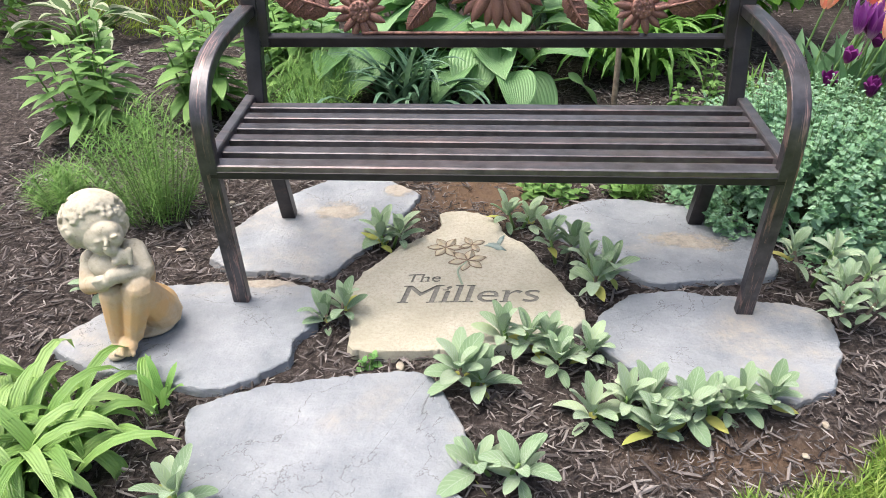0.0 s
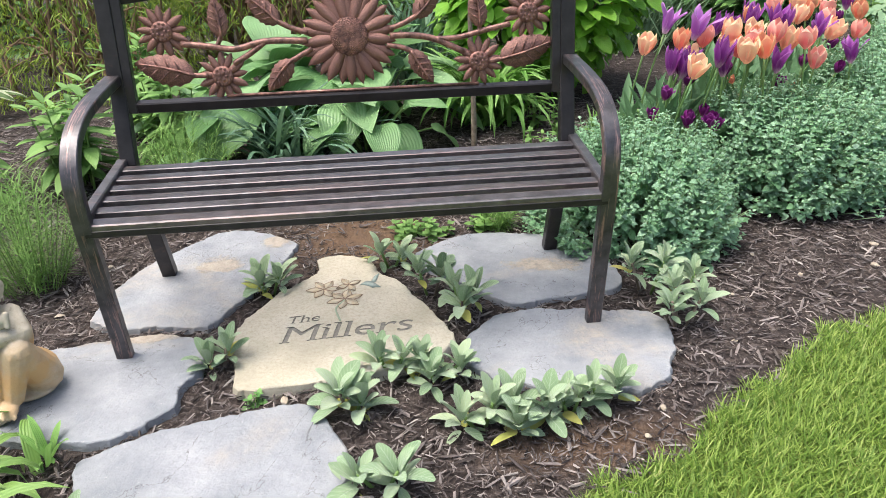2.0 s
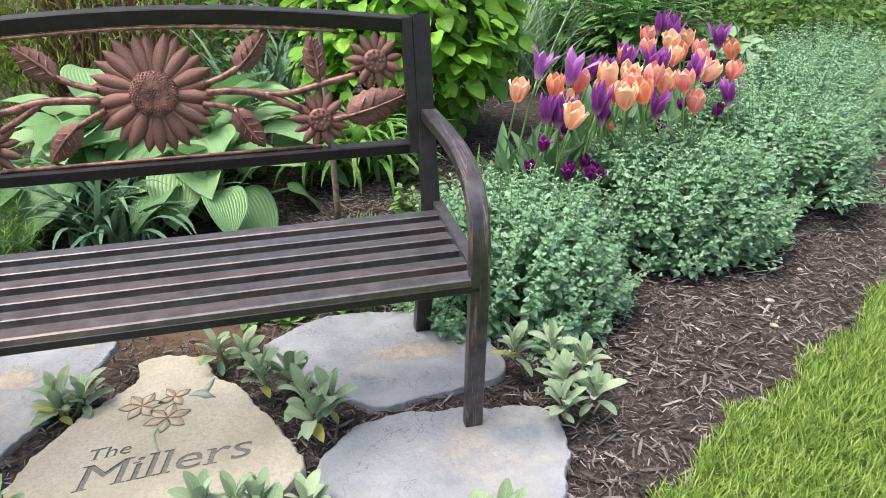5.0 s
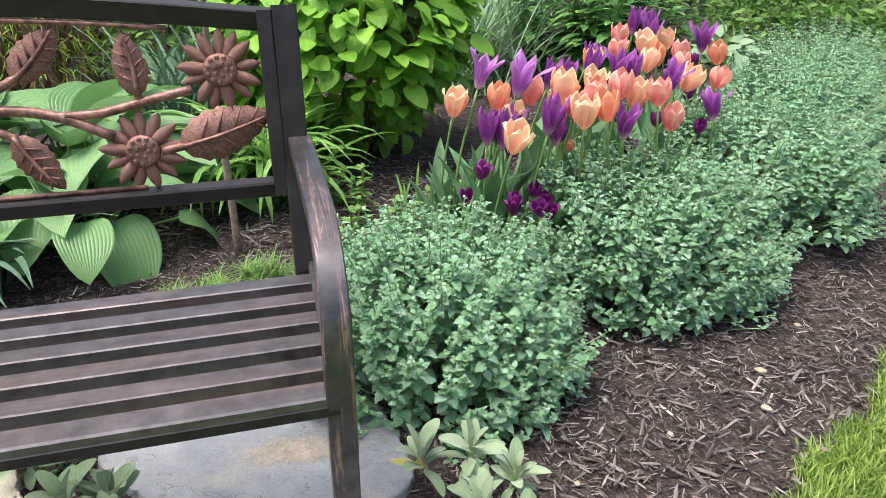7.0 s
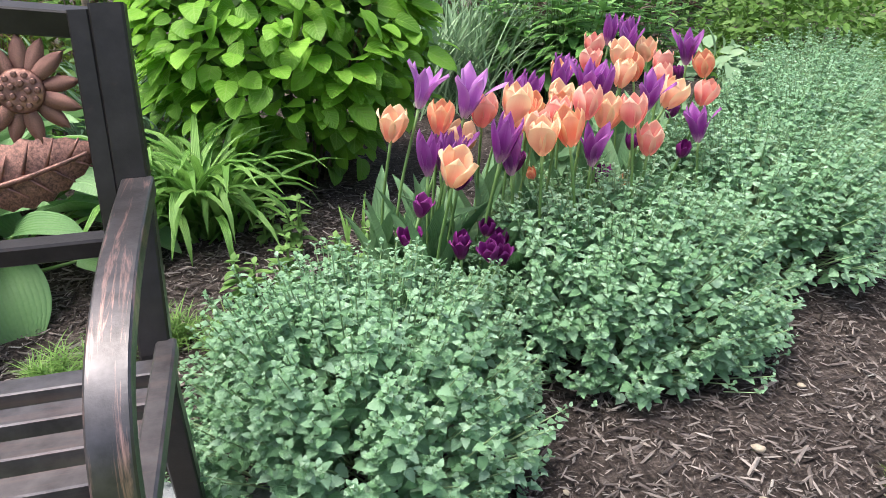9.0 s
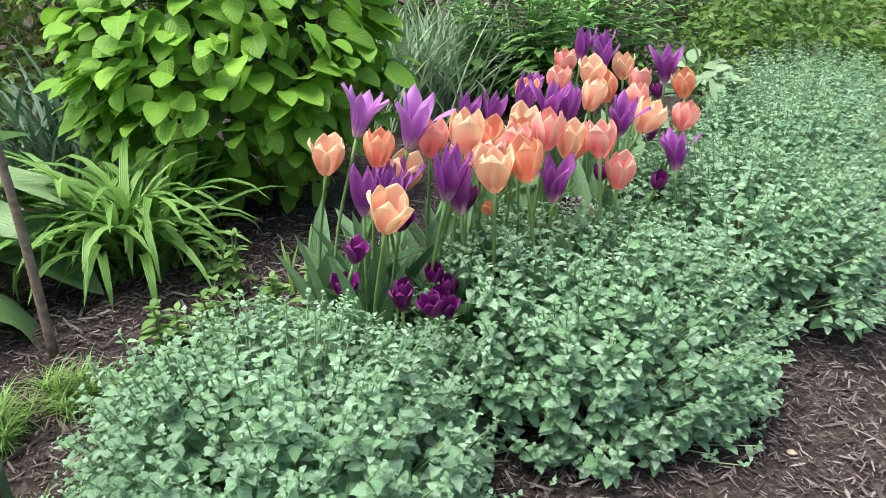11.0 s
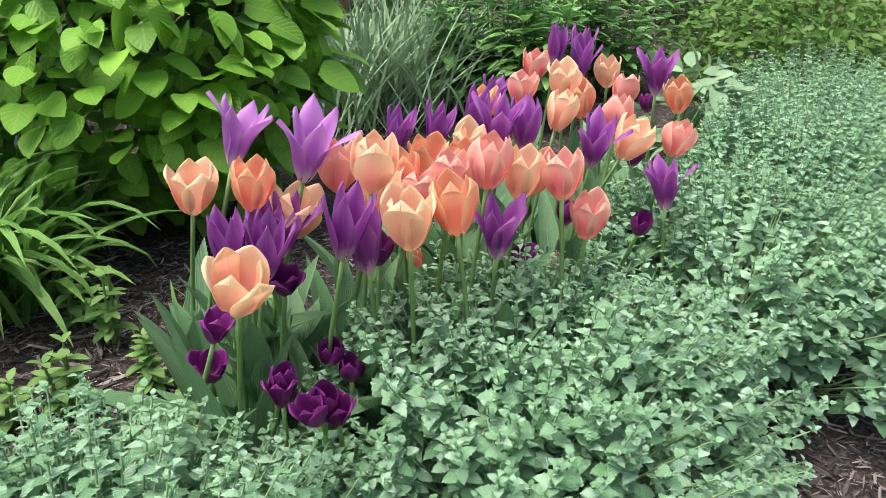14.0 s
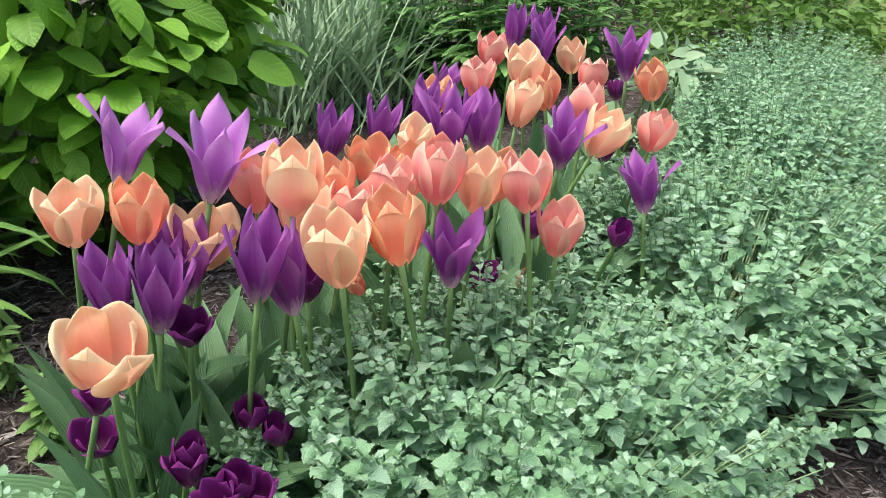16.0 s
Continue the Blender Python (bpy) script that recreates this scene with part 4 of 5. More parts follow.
def bush(name, label, category, x, y, rx, ry, height, count, shape, size, mat, stems=9, stem_mat=None, droop=0.1, up=0.5, hollow=0.55, base=0.0, stem_r=0.006, wob=0.16):
    """A shrub: branches from the foot and leaves through the outer part of an uneven crown."""
    z0 = float(ground_z(x, y))
    plant = thing(name, label, category, (x, y, z0))
    d = unit(count)
    d[:, 2] = np.abs(d[:, 2]) * 1.15 - 0.15
    d /= np.linalg.norm(d, axis=1, keepdims=True)
    r = hollow + (1 - hollow) * rng.random(count) ** 0.6
    lump = np.array([1 + wob * noise.noise((p[0] * 2.4 + x, p[1] * 2.4 + y, p[2] * 2.4)) + 0.7 * wob * noise.noise((p[0] * 6 + y, p[1] * 6, p[2] * 6)) for p in d])
    place = d * (r * lump)[:, None] * np.array([rx, ry, height * (1 - base)]) + np.array([x, y, z0 + height * base + 0.02])
    place[:, 2] = np.maximum(place[:, 2], z0 + 0.02)
    way = d * [1, 1, 0.3] + 0.7 * rng.normal(size=(count, 3)) * [1, 1, 0.5] + [0, 0, -droop]
    lift = np.tile([0, 0, 1.0], (count, 1)) * up + d * (1 - up) + 0.35 * rng.normal(size=(count, 3))
    sizes = size * (0.6 + 0.6 * rng.random(count))
    part("foliage", mesh_of("foliage", *scatter(shape, turns_to(way, lift), place, sizes), mat), plant, kind="stuff")
    tubes = []
    for k in range(stems):
        q = place[rng.integers(count)]
        foot = np.array([x, y, z0 - 0.02]) + np.array([rx, ry, 0]) * 0.25 * rng.normal(size=3)
        mid = foot * 0.45 + q * 0.55 + np.array([0, 0, 0.12 * height])
        tubes.append(tube(curve_through([foot, mid, q], 4), np.linspace(stem_r, stem_r * 0.3, 9), 5))
    part("branchwork", mesh_of("branchwork", *join(tubes), stem_mat or TWIG), plant, kind="stuff")
    return plant


def straps(name, label, x, y, count, length, width, spread, mat, arch=1.6, rows=8, flat=0.0, category="plant", group="", singles=False):
    """A clump of arching strap leaves."""
    z0 = float(ground_z(x, y))
    plant = thing(name, label, category, (x, y, z0), group)
    pieces = []
    for k in range(count):
        a = rng.uniform(0, 2 * math.pi)
        n = length * rng.uniform(0.6, 1.1)
        tilt = rng.uniform(0.15, 0.75) + flat
        bend = arch * rng.uniform(0.5, 1.25)
        out, zz, v, f, u = 0.0, 0.0, [], [], []
        ox, oy = x + spread * rng.normal(), y + spread * rng.normal()
        twist = rng.uniform(-0.5, 0.5)
        ang = tilt
        for i in range(rows + 1):
            t = i / rows
            if i:
                ang = tilt + bend * t * t
                out += math.sin(ang) * n / rows
                zz += math.cos(ang) * n / rows
            w = width * (0.75 + 0.5 * t) * (1 - t ** 4) + 0.0006
            c, s = math.cos(a + twist * t * 0.4), math.sin(a + twist * t * 0.4)
            cz = max(zz, 0.006 - 0.004 * t)
            px, py = ox + c * out, oy + s * out
            v += [(px - s * w / 2, py + c * w / 2, z0 + cz + 0.15 * w), (px, py, z0 + cz - 0.1 * w), (px + s * w / 2, py - c * w / 2, z0 + cz + 0.15 * w)]
            u += [(0, t), (0.5, t), (1, t)]
            if i:
                k3 = 3 * i
                f += [(k3 - 3, k3 - 2, k3 + 1, k3), (k3 - 2, k3 - 1, k3 + 2, k3 + 1)]
        pieces.append((v, f, u))
    if singles:
        for piece in pieces:
            part("leaf", mesh_of("leaf", *piece, mat), plant)
    else:
        part("foliage", mesh_of("foliage", *join(pieces), mat), plant, kind="stuff")
    return plant


# ---- catmint mounds ----
def catmint_profile(t):
    return min(1, 0.3 + t / 0.3) ** 0.6 * (1 - max(0, (t - 0.25) / 0.75) ** 1.7)


catmint_near = leaf_shape(0.76, 9, catmint_profile, fold=0.3, curl=0.8, wave=0.04, teeth=0.14)
catmint_far = leaf_shape(0.76, 4, catmint_profile, fold=0.22, curl=0.65, teeth=0.1)


def catmint(x, y, rx, ry, height, stems, label):
    """A mound of upright square stems with opposite toothed leaves, small and clustered at the tips."""
    z0 = float(ground_z(x, y)) - 0.005
    plant = thing("catmint", label, "plant", (x, y, z0), "catmint edging")
    places, ways, ups, sizes, tubes = [], [], [], [], []
    for k in range(stems):
        a, q = rng.uniform(0, 2 * math.pi), rng.random() ** 0.5
        e = math.acos(min(1, q)) if k % 5 else rng.uniform(0.0, 0.35)
        lump = 1 + 0.12 * noise.noise((math.cos(a) * 2 + x, math.sin(a) * 2 + y, e * 2)) + 0.06 * rng.normal()
        wide = math.cos(e) ** 0.75 * lump
        tip = np.array([x + rx * wide * math.cos(a), y + ry * wide * math.sin(a), z0 + max(0.03, height * lump * math.sin(e) ** 0.85)])
        foot = np.array([x + 0.5 * rx * math.cos(a) * wide * rng.random(), y + 0.5 * ry * math.sin(a) * wide * rng.random(), z0])
        rise = np.array([0.55 * wide * math.cos(a), 0.55 * wide * math.sin(a), 1.0])
        rise /= np.linalg.norm(rise)
        axis0 = rng.uniform(0, math.pi)
        vigour = rng.uniform(0.8, 1.2)
        for j in range(6):
            p = tip - rise * (0.002 + 0.018 * j + 0.002 * j * j) * vigour
            if p[2] < z0 + 0.012:
                break
            s = (0.011 + 0.0062 * min(j, 3)) * vigour
            for side in (0, math.pi):
                b = axis0 + j * math.pi / 2 + side + 0.25 * rng.normal()
                places.append(p + 0.003 * np.array([math.cos(b), math.sin(b), 0]))
                ways.append(np.array([math.cos(b), math.sin(b), 0.75 - 0.28 * min(j, 4) + 0.22 * rng.normal()]) + 0.2 * rise)
                ups.append(rise + [0, 0, 0.35] + 0.15 * rng.normal(size=3))
                sizes.append(s * rng.uniform(0.85, 1.2))
                if 0 < j < 4:
                    places.append(p + 0.002 * rise)
                    ways.append(np.array([math.cos(b + 0.9), math.sin(b + 0.9), 0.9 + 0.3 * rng.normal()]))
                    ups.append(rise + 0.2 * rng.normal(size=3))
                    sizes.append(s * 0.5)
            if j == 0:
                for side in range(4):
                    b = rng.uniform(0, 2 * math.pi)
                    places.append(p - 0.004 * rise)
                    ways.append(np.array([math.cos(b), math.sin(b), 1.1]))
                    ups.append(rise + 0.3 * rng.normal(size=3))
                    sizes.append(s * rng.uniform(0.55, 0.85))
        tubes.append(tube([foot, 0.4 * foot + 0.6 * (tip - rise * 0.12), tip - 0.004 * rise], (0.0022, 0.002, 0.0012), 4, False))
    shape = catmint_near if x < 2.0 else catmint_far
    part("foliage", mesh_of("foliage", *scatter(shape, turns_to(np.array(ways), np.array(ups)), np.array(places), np.array(sizes)), CATMINT), plant, kind="stuff")
    part("stemwork", mesh_of("stemwork", *join(tubes), CATMINT_STEM), plant, kind="stuff")


CATMINT_LABEL = "bushy grey-green catmint mound along the mulch bed edge"
for x, y, rx, ry, h, n in ((0.9, 0.58, 0.35, 0.35, 0.365, 720), (1.56, 0.82, 0.41, 0.34, 0.37, 780), (2.15, 1.12, 0.43, 0.4, 0.36, 640), (2.7, 1.6, 0.43, 0.4, 0.35, 520), (3.2, 2.1, 0.45, 0.42, 0.34, 420), (3.75, 2.7, 0.5, 0.45, 0.32, 300)):
    catmint(x, y, rx, ry, h, n, CATMINT_LABEL if x > 1 else "bushy pale green catmint mound beside the bench")


# ---- sage plants ----
sage_leaves = [mesh_of("leaf", *leaf_shape(w, 10, lambda t: math.sin(math.pi * (0.02 + 0.96 * t ** 1.15)) ** 0.5, fold=f, curl=c, wave=0.012), SAGE) for w, f, c in ((0.41, 0.45, 0.5), (0.44, 0.35, 0.95), (0.37, 0.55, 0.25))]
sage_old = mesh_of("leaf", *leaf_shape(0.42, 7, lambda t: math.sin(math.pi * min(1, 0.05 + 0.95 * t) ** 0.8) ** 0.7, fold=0.25, curl=0.5), SAGE_YELLOW)


def sage(x, y, rosettes, spread, size, label, lift=0.0):
    z0 = float(ground_z(x, y))
    plant = thing("sage_plant", label, "plant", (x, y, z0), "sage between the stones")
    for k in range(rosettes):
        a = 2 * math.pi * k / rosettes + rng.uniform(-0.4, 0.4)
        off = 0 if rosettes == 1 else spread * rng.uniform(0.6, 1.1)
        cx, cy, cz = x + off * math.cos(a), y + off * math.sin(a) * 0.75, z0 + rng.uniform(0.038, 0.075) + lift * rng.uniform(0.3, 1.3)
        part("stem", mesh_of("stem", *tube([(x + 0.3 * (cx - x), y + 0.3 * (cy - y), z0 - 0.005), (cx, cy, cz)], (0.005, 0.0035), 6), TWIG if rng.random() < 0.3 else GREEN_STEM), plant)
        n = int(rng.integers(11, 16))
        for j in range(n):
            t = j / (n - 1)
            b = j * 2.4 + rng.uniform(-0.3, 0.3)
            e = radians(80 - 80 * t ** 1.2 + rng.uniform(-14, 14))
            s = size * (0.5 + 0.55 * math.sin(math.pi * (0.2 + 0.65 * t))) * rng.uniform(0.75, 1.2)
            way = Vector((math.cos(b) * math.cos(e), math.sin(b) * math.cos(e), math.sin(e)))
            p = Vector((cx, cy, cz - 0.045 * t)) + Vector((math.cos(b), math.sin(b), 0)) * 0.006
            if e < 0 and p.z + math.sin(e) * s < z0 + 0.008:
                way.z = 0.02
            z = Vector((-math.cos(b) * math.sin(e), -math.sin(b) * math.sin(e), math.cos(e)))
            xx = way.cross(z).normalized()
            zz = xx.cross(way.normalized())
            rot = Matrix((xx, way.normalized(), zz)).transposed().to_4x4()
            me = sage_old if (t > 0.8 and rng.random() < 0.35) else sage_leaves[int(rng.integers(3))]
            part("leaf", me, plant, m=Matrix.Translation(p) @ rot @ Matrix.Rotation(rng.uniform(-0.35, 0.35), 4, "Y") @ Matrix.Scale(s, 4))


SAGE_LABEL = "small grey-green sage plant with velvety leaves in mulch"
for x, y, n, spread, size in ((-0.36, -0.06, 2, 0.03, 0.060), (-0.275, 0.285, 3, 0.045, 0.062), (0.085, 0.395, 2, 0.04, 0.062), (0.19, 0.215, 2, 0.045, 0.066), (0.265, 0.09, 3, 0.05, 0.066), (0.06, -0.145, 2, 0.04, 0.062), (0.165, -0.17, 3, 0.055, 0.063),
                              (-0.035, -0.275, 2, 0.04, 0.075), (0.025, -0.5, 2, 0.045, 0.075), (0.25, -0.335, 2, 0.04, 0.070), (0.35, -0.345, 3, 0.055, 0.072), (0.45, -0.335, 2, 0.035, 0.058), (0.535, -0.315, 2, 0.035, 0.066), (-0.54, -0.6, 1, 0.02, 0.079), (-0.98, 0.02, 1, 0.02, 0.066)):
    sage(x, y, n, spread, size, SAGE_LABEL if n < 3 else "clump of grey-green sage with a few yellowing leaves", 0.05 if 0.15 < x < 0.3 and y > 0 else 0.0)
for x, y, n, spread, size in ((0.825, -0.035, 3, 0.05, 0.055), (0.80, 0.14, 2, 0.05, 0.062), (0.87, 0.07, 2, 0.04, 0.057)):
    sage(x, y, n, spread, size, "leggy pale sage with dried stems beside the catmint", 0.06)


# ---- tulips ----
def petal_mesh(name, length, radius, half, mat, flare, pinch, point, rows=13, cols=8):
    """A petal of a cup: radius and half-angle by height; flare bends the tip out, point narrows it."""
    v, f, u = [], [], []
    for i in range(rows + 1):
        t = math.sin(math.pi / 2 * i / rows)
        r = radius * (0.16 + 0.84 * math.sin(math.pi * min(1, t * 0.62 + 0.02)) ** 0.8) * (1 - pinch * max(0, t - 0.55)) + flare * max(0, t - 0.45) ** 2
        w = half * (min(1, 0.3 + 2.2 * t) * (1 - t ** 5) ** 0.5 + 0.02 if point < 0.8 else min(1, 0.4 + 1.7 * t) * (1 - t ** 2.4) ** point + 0.02)
        for j in range(cols + 1):
            s = 2 * j / cols - 1
            a = s * w
            crease = 0.03 * radius * math.cos(s * math.pi)
            z = length * (t - (0.15 if point < 0.8 else 0.06) * abs(s) ** 2.4 * t)
            v.append(((r - crease + 0.1 * radius * s * s * t) * math.sin(a), (r - crease + 0.1 * radius * s * s * t) * math.cos(a), z))
            u.append((j / cols, t))
        if i:
            k = i * (cols + 1)
            f += [(k - cols - 1 + j, k - cols + j, k + j + 1, k + j) for j in range(cols)]
    return mesh_of(name, v, f, u, mat)


def petal_material(name, base, body, rim, streak, back=0.35, hue=0.0):
    def colour(nt):
        u, v = uv(nt)
        away = calc(nt, "MULTIPLY", calc(nt, "ABSOLUTE", calc(nt, "SUBTRACT", u, 0.5)), 2.0)
        up = calc(nt, "ADD", v, calc(nt, "MULTIPLY", calc(nt, "SUBTRACT", grain(nt, 60, 4, 0.6, (6, 6, 0.6)), 0.5), 0.35))
        c = ramp(nt, up, ((0.05, base), (0.3, streak), (0.62, body), (1.0, rim)))
        c = mix_rgb(nt, ramp(nt, calc(nt, "MULTIPLY", away, calc(nt, "ADD", v, 0.25)), ((0.25, (0, 0, 0)), (0.9, (0.95, 0.95, 0.95)))), c, rim)
        flame = calc(nt, "MULTIPLY", ramp(nt, away, ((0.1, (1, 1, 1)), (0.6, (0, 0, 0)))), ramp(nt, up, ((0.15, (0.2, 0.2, 0.2)), (0.45, (1, 1, 1)), (0.95, (0.1, 0.1, 0.1)))))
        c = mix_rgb(nt, calc(nt, "MULTIPLY", flame, 0.45), c, streak)
        return mix_rgb(nt, calc(nt, "MULTIPLY", chance(nt, True), 0.5), c, body)
    return material(name, colour, 0.45, normal=lambda nt: bump(nt, grain(nt, 140, 3, 0.5, (5, 5, 0.4)), 0.25, 0.002), back=back, spec=0.3)


PEACH = petal_material("peach_petal", (0.76, 0.34, 0.22), (0.86, 0.33, 0.2), (0.93, 0.62, 0.36), (0.82, 0.2, 0.18))
ROSE = petal_material("rose_peach_petal", (0.76, 0.3, 0.26), (0.87, 0.37, 0.32), (0.93, 0.59, 0.47), (0.79, 0.18, 0.22))
CREAM = petal_material("cream_peach_petal", (0.8, 0.42, 0.3), (0.9, 0.54, 0.36), (0.95, 0.74, 0.49), (0.84, 0.34, 0.28))
VIOLET = petal_material("violet_petal", (0.55, 0.4, 0.45), (0.27, 0.045, 0.3), (0.42, 0.15, 0.46), (0.18, 0.02, 0.2), 0.35)
LILAC = petal_material("lilac_petal", (0.7, 0.62, 0.55), (0.42, 0.13, 0.48), (0.55, 0.29, 0.62), (0.32, 0.08, 0.38), 0.35)
PLUM = petal_material("plum_petal", (0.3, 0.12, 0.2), (0.15, 0.01, 0.13), (0.22, 0.03, 0.2), (0.1, 0.005, 0.08), 0.22)
CUPS = {
    "peach": [[petal_mesh("petal", 0.077, 0.0325 * k, 0.84, m, fl, p, 0.5) for k, fl, p in ((1.0, f0, 0.38), (0.86, f0 * 0.6, 0.4))] for m, f0 in ((PEACH, 0.005), (ROSE, 0.015), (CREAM, 0.035), (CREAM, 0.01), (ROSE, -0.005), (PEACH, 0.02))],
    "lily": [[petal_mesh("petal", 0.1, 0.026 * k, 0.86, m, fl, 0.3, 0.95, 14) for k, fl in ((1.0, f0), (0.86, f0 * 0.5))] for m, f0 in ((VIOLET, 0.07), (VIOLET, 0.1), (VIOLET, 0.04), (LILAC, 0.13))],
    "plum": [[petal_mesh("petal", 0.046, 0.019 * k, 0.85, PLUM, fl, 0.35, 0.7) for k, fl in ((1.0, f0), (0.88, f0 * 0.6))] for f0 in (0.0, 0.03)],
    "bud": [[petal_mesh("petal", 0.034, 0.014 * k, 0.85, PEACH, 0.01, 0.6, 0.6) for k in (1.0, 0.85)]],
}
HEIGHT = {"peach": 0.038, "lily": 0.055, "plum": 0.026, "bud": 0.017}
LOOKS = {"peach": "peach-orange tulip with cream petal edges", "lily": "violet lily-flowered tulip with pointed petals", "plum": "dark plum-purple tulip low among leaves", "bud": "small orange tulip bud"}
tulip_leaves = [mesh_of("leaf", *leaf_shape(w, 9, lambda t: math.sin(math.pi * min(1, 0.16 + 0.84 * t) ** 1.1) ** 0.7, fold=fo, curl=c, wave=wv), TULIP_LEAF) for w, fo, c, wv in ((0.17, 0.8, 0.35, 0.03), (0.2, 0.65, 0.8, 0.05), (0.145, 0.9, 0.15, 0.03))]


def tulip(kind, x, y, z, pick=None):
    lean = (rng.normal() * 0.03 - 0.005, rng.normal() * 0.03 + 0.03)
    foot = Vector(floor_at(x + lean[0], y + lean[1] * 0.8, -0.005))
    head = Vector((x, y, z - HEIGHT[kind]))
    plant = thing("tulip", LOOKS[kind], "tulip", foot, "tulip drift")
    tall = head.z - foot.z
    mid = foot.lerp(head, 0.55) + Vector((lean[0] * 0.35, lean[1] * 0.3, 0))
    line = [Vector(p) for p in curve_through([foot, mid, head], 5)]
    part("stem", mesh_of("stem", *tube(line, 0.0036, 7), TULIP_STEM), plant)
    way = (line[-1] - line[-2]).normalized()
    tip = Matrix.Translation(head) @ Vector((0, 0, 1)).rotation_difference(way).to_matrix().to_4x4()
    cup = CUPS[kind][int(rng.integers(3 if kind == "lily" else len(CUPS[kind]))) if pick is None else pick]
    spin, size = rng.uniform(0, 360), rng.uniform(0.95, 1.13)
    for k in range(6):
        part("petal", cup[0 if k % 2 == 0 else 1], plant, m=tip @ pose(0, 0, 0, 0, 0, spin + 60 * k + rng.uniform(-9, 9)) @ pose(0, 0, 0, rng.uniform(-3, 6), 0, 0) @ Matrix.Scale(size * rng.uniform(0.95, 1.04), 4))
    for k in range(4):
        a = rng.uniform(0, 360)
        s = min(0.36, max(0.18, tall * 0.84)) * rng.uniform(0.72, 1.1)
        part("leaf", tulip_leaves[int(rng.integers(3))], plant, m=Matrix.Translation(foot + Vector((0, 0, 0.004))) @ pose(0, 0, 0, 0, 0, a) @ pose(0, 0.004, 0, rng.uniform(68, 86), 0, 0) @ Matrix.Scale(s, 4))


PEACHES = [(1.057, 1.02, 0.521), (1.142, 0.91, 0.561), (1.20, 0.996, 0.481), (1.114, 0.712, 0.511), (1.277, 1.02, 0.539), (1.306, 0.889, 0.583), (1.377, 0.992, 0.538), (1.479, 1.221, 0.489), (1.375, 0.94, 0.515), (1.442, 0.956, 0.533),
           (1.342, 0.806, 0.527), (1.411, 0.814, 0.538), (1.48, 0.894, 0.572), (1.54, 1.168, 0.521), (1.545, 0.925, 0.54), (1.603, 0.892, 0.546), (1.657, 0.903, 0.471), (1.72, 1.365, 0.577), (1.648, 1.403, 0.539), (1.71, 1.163, 0.577),
           (1.805, 1.339, 0.592), (1.837, 1.308, 0.56), (2.083, 1.658, 0.545), (2.048, 1.511, 0.525), (1.849, 1.608, 0.58), (2.119, 1.375, 0.542), (1.96, 1.147, 0.517), (1.858, 1.166, 0.513), (1.885, 1.25, 0.537), (1.318, 0.944, 0.523), (1.49, 1.05, 0.52), (1.62, 1.05, 0.50)]
LILIES = [(1.121, 1.004, 0.614), (1.22, 0.977, 0.592), (1.106, 0.872, 0.498), (1.253, 0.824, 0.53), (1.489, 0.862, 0.49), (1.402, 1.192, 0.555), (1.517, 1.329, 0.521), (1.544, 1.022, 0.606), (1.604, 1.057, 0.588), (1.894, 1.587, 0.633),
          (1.972, 1.603, 0.592), (2.086, 1.43, 0.59), (1.733, 1.055, 0.555), (1.901, 1.054, 0.46), (1.73, 1.606, 0.519), (1.14, 0.93, 0.49), (2.0, 1.66, 0.61), (1.295, 0.860, 0.487), (1.178, 0.970, 0.476), (1.148, 0.870, 0.485), (1.592, 1.300, 0.547)]
PLUMS = [(1.17, 1.0, 0.44), (1.075, 0.825, 0.395), (1.061, 0.876, 0.303), (1.238, 0.849, 0.323), (1.158, 0.791, 0.30), (1.196, 0.70, 0.33), (1.317, 0.9, 0.45), (1.661, 0.985, 0.448), (1.583, 1.003, 0.368), (2.002, 1.357, 0.413), (1.80, 0.98, 0.42), (2.149, 1.553, 0.487), (1.156, 0.895, 0.46), (1.225, 0.72, 0.31), (1.26, 0.83, 0.30), (1.176, 0.880, 0.428), (1.156, 0.800, 0.319), (1.208, 0.720, 0.337)]
for kind, spots in (("peach", PEACHES), ("lily", LILIES), ("plum", PLUMS), ("bud", [(1.681, 1.044, 0.324), (1.406, 0.996, 0.384)])):
    for spot in spots:
        tulip(kind, *spot, {(1.114, 0.712, 0.511): 2, (1.121, 1.004, 0.614): 3, (1.22, 0.977, 0.592): 3}.get(spot))


# ---- shrubs and perennials behind ----
heart = leaf_shape(0.78, 8, lambda t: math.sin(math.pi * min(1, t * 0.9 + 0.1)) ** 0.6 * (1.15 - 0.35 * t), fold=0.25, curl=0.5, wave=0.012)
broad = leaf_shape(0.45, 5, None, 0.25, 0.5)
lance = leaf_shape(0.26, 6, None, 0.3, 0.6)
thread = leaf_shape(0.05, 3, lambda t: 1 - t * 0.8, 0.2, 0.5)

hydrangea_leaves = [mesh_of("leaf", *leaf_shape(w, 8, lambda t: math.sin(math.pi * min(1, t * 0.9 + 0.1)) ** 0.6 * (1.15 - 0.35 * t), fold=fo, curl=c, wave=0.012), HYDRANGEA) for w, fo, c in ((0.74, 0.2, 0.4), (0.7, 0.35, 0.7), (0.8, 0.12, 0.2))]


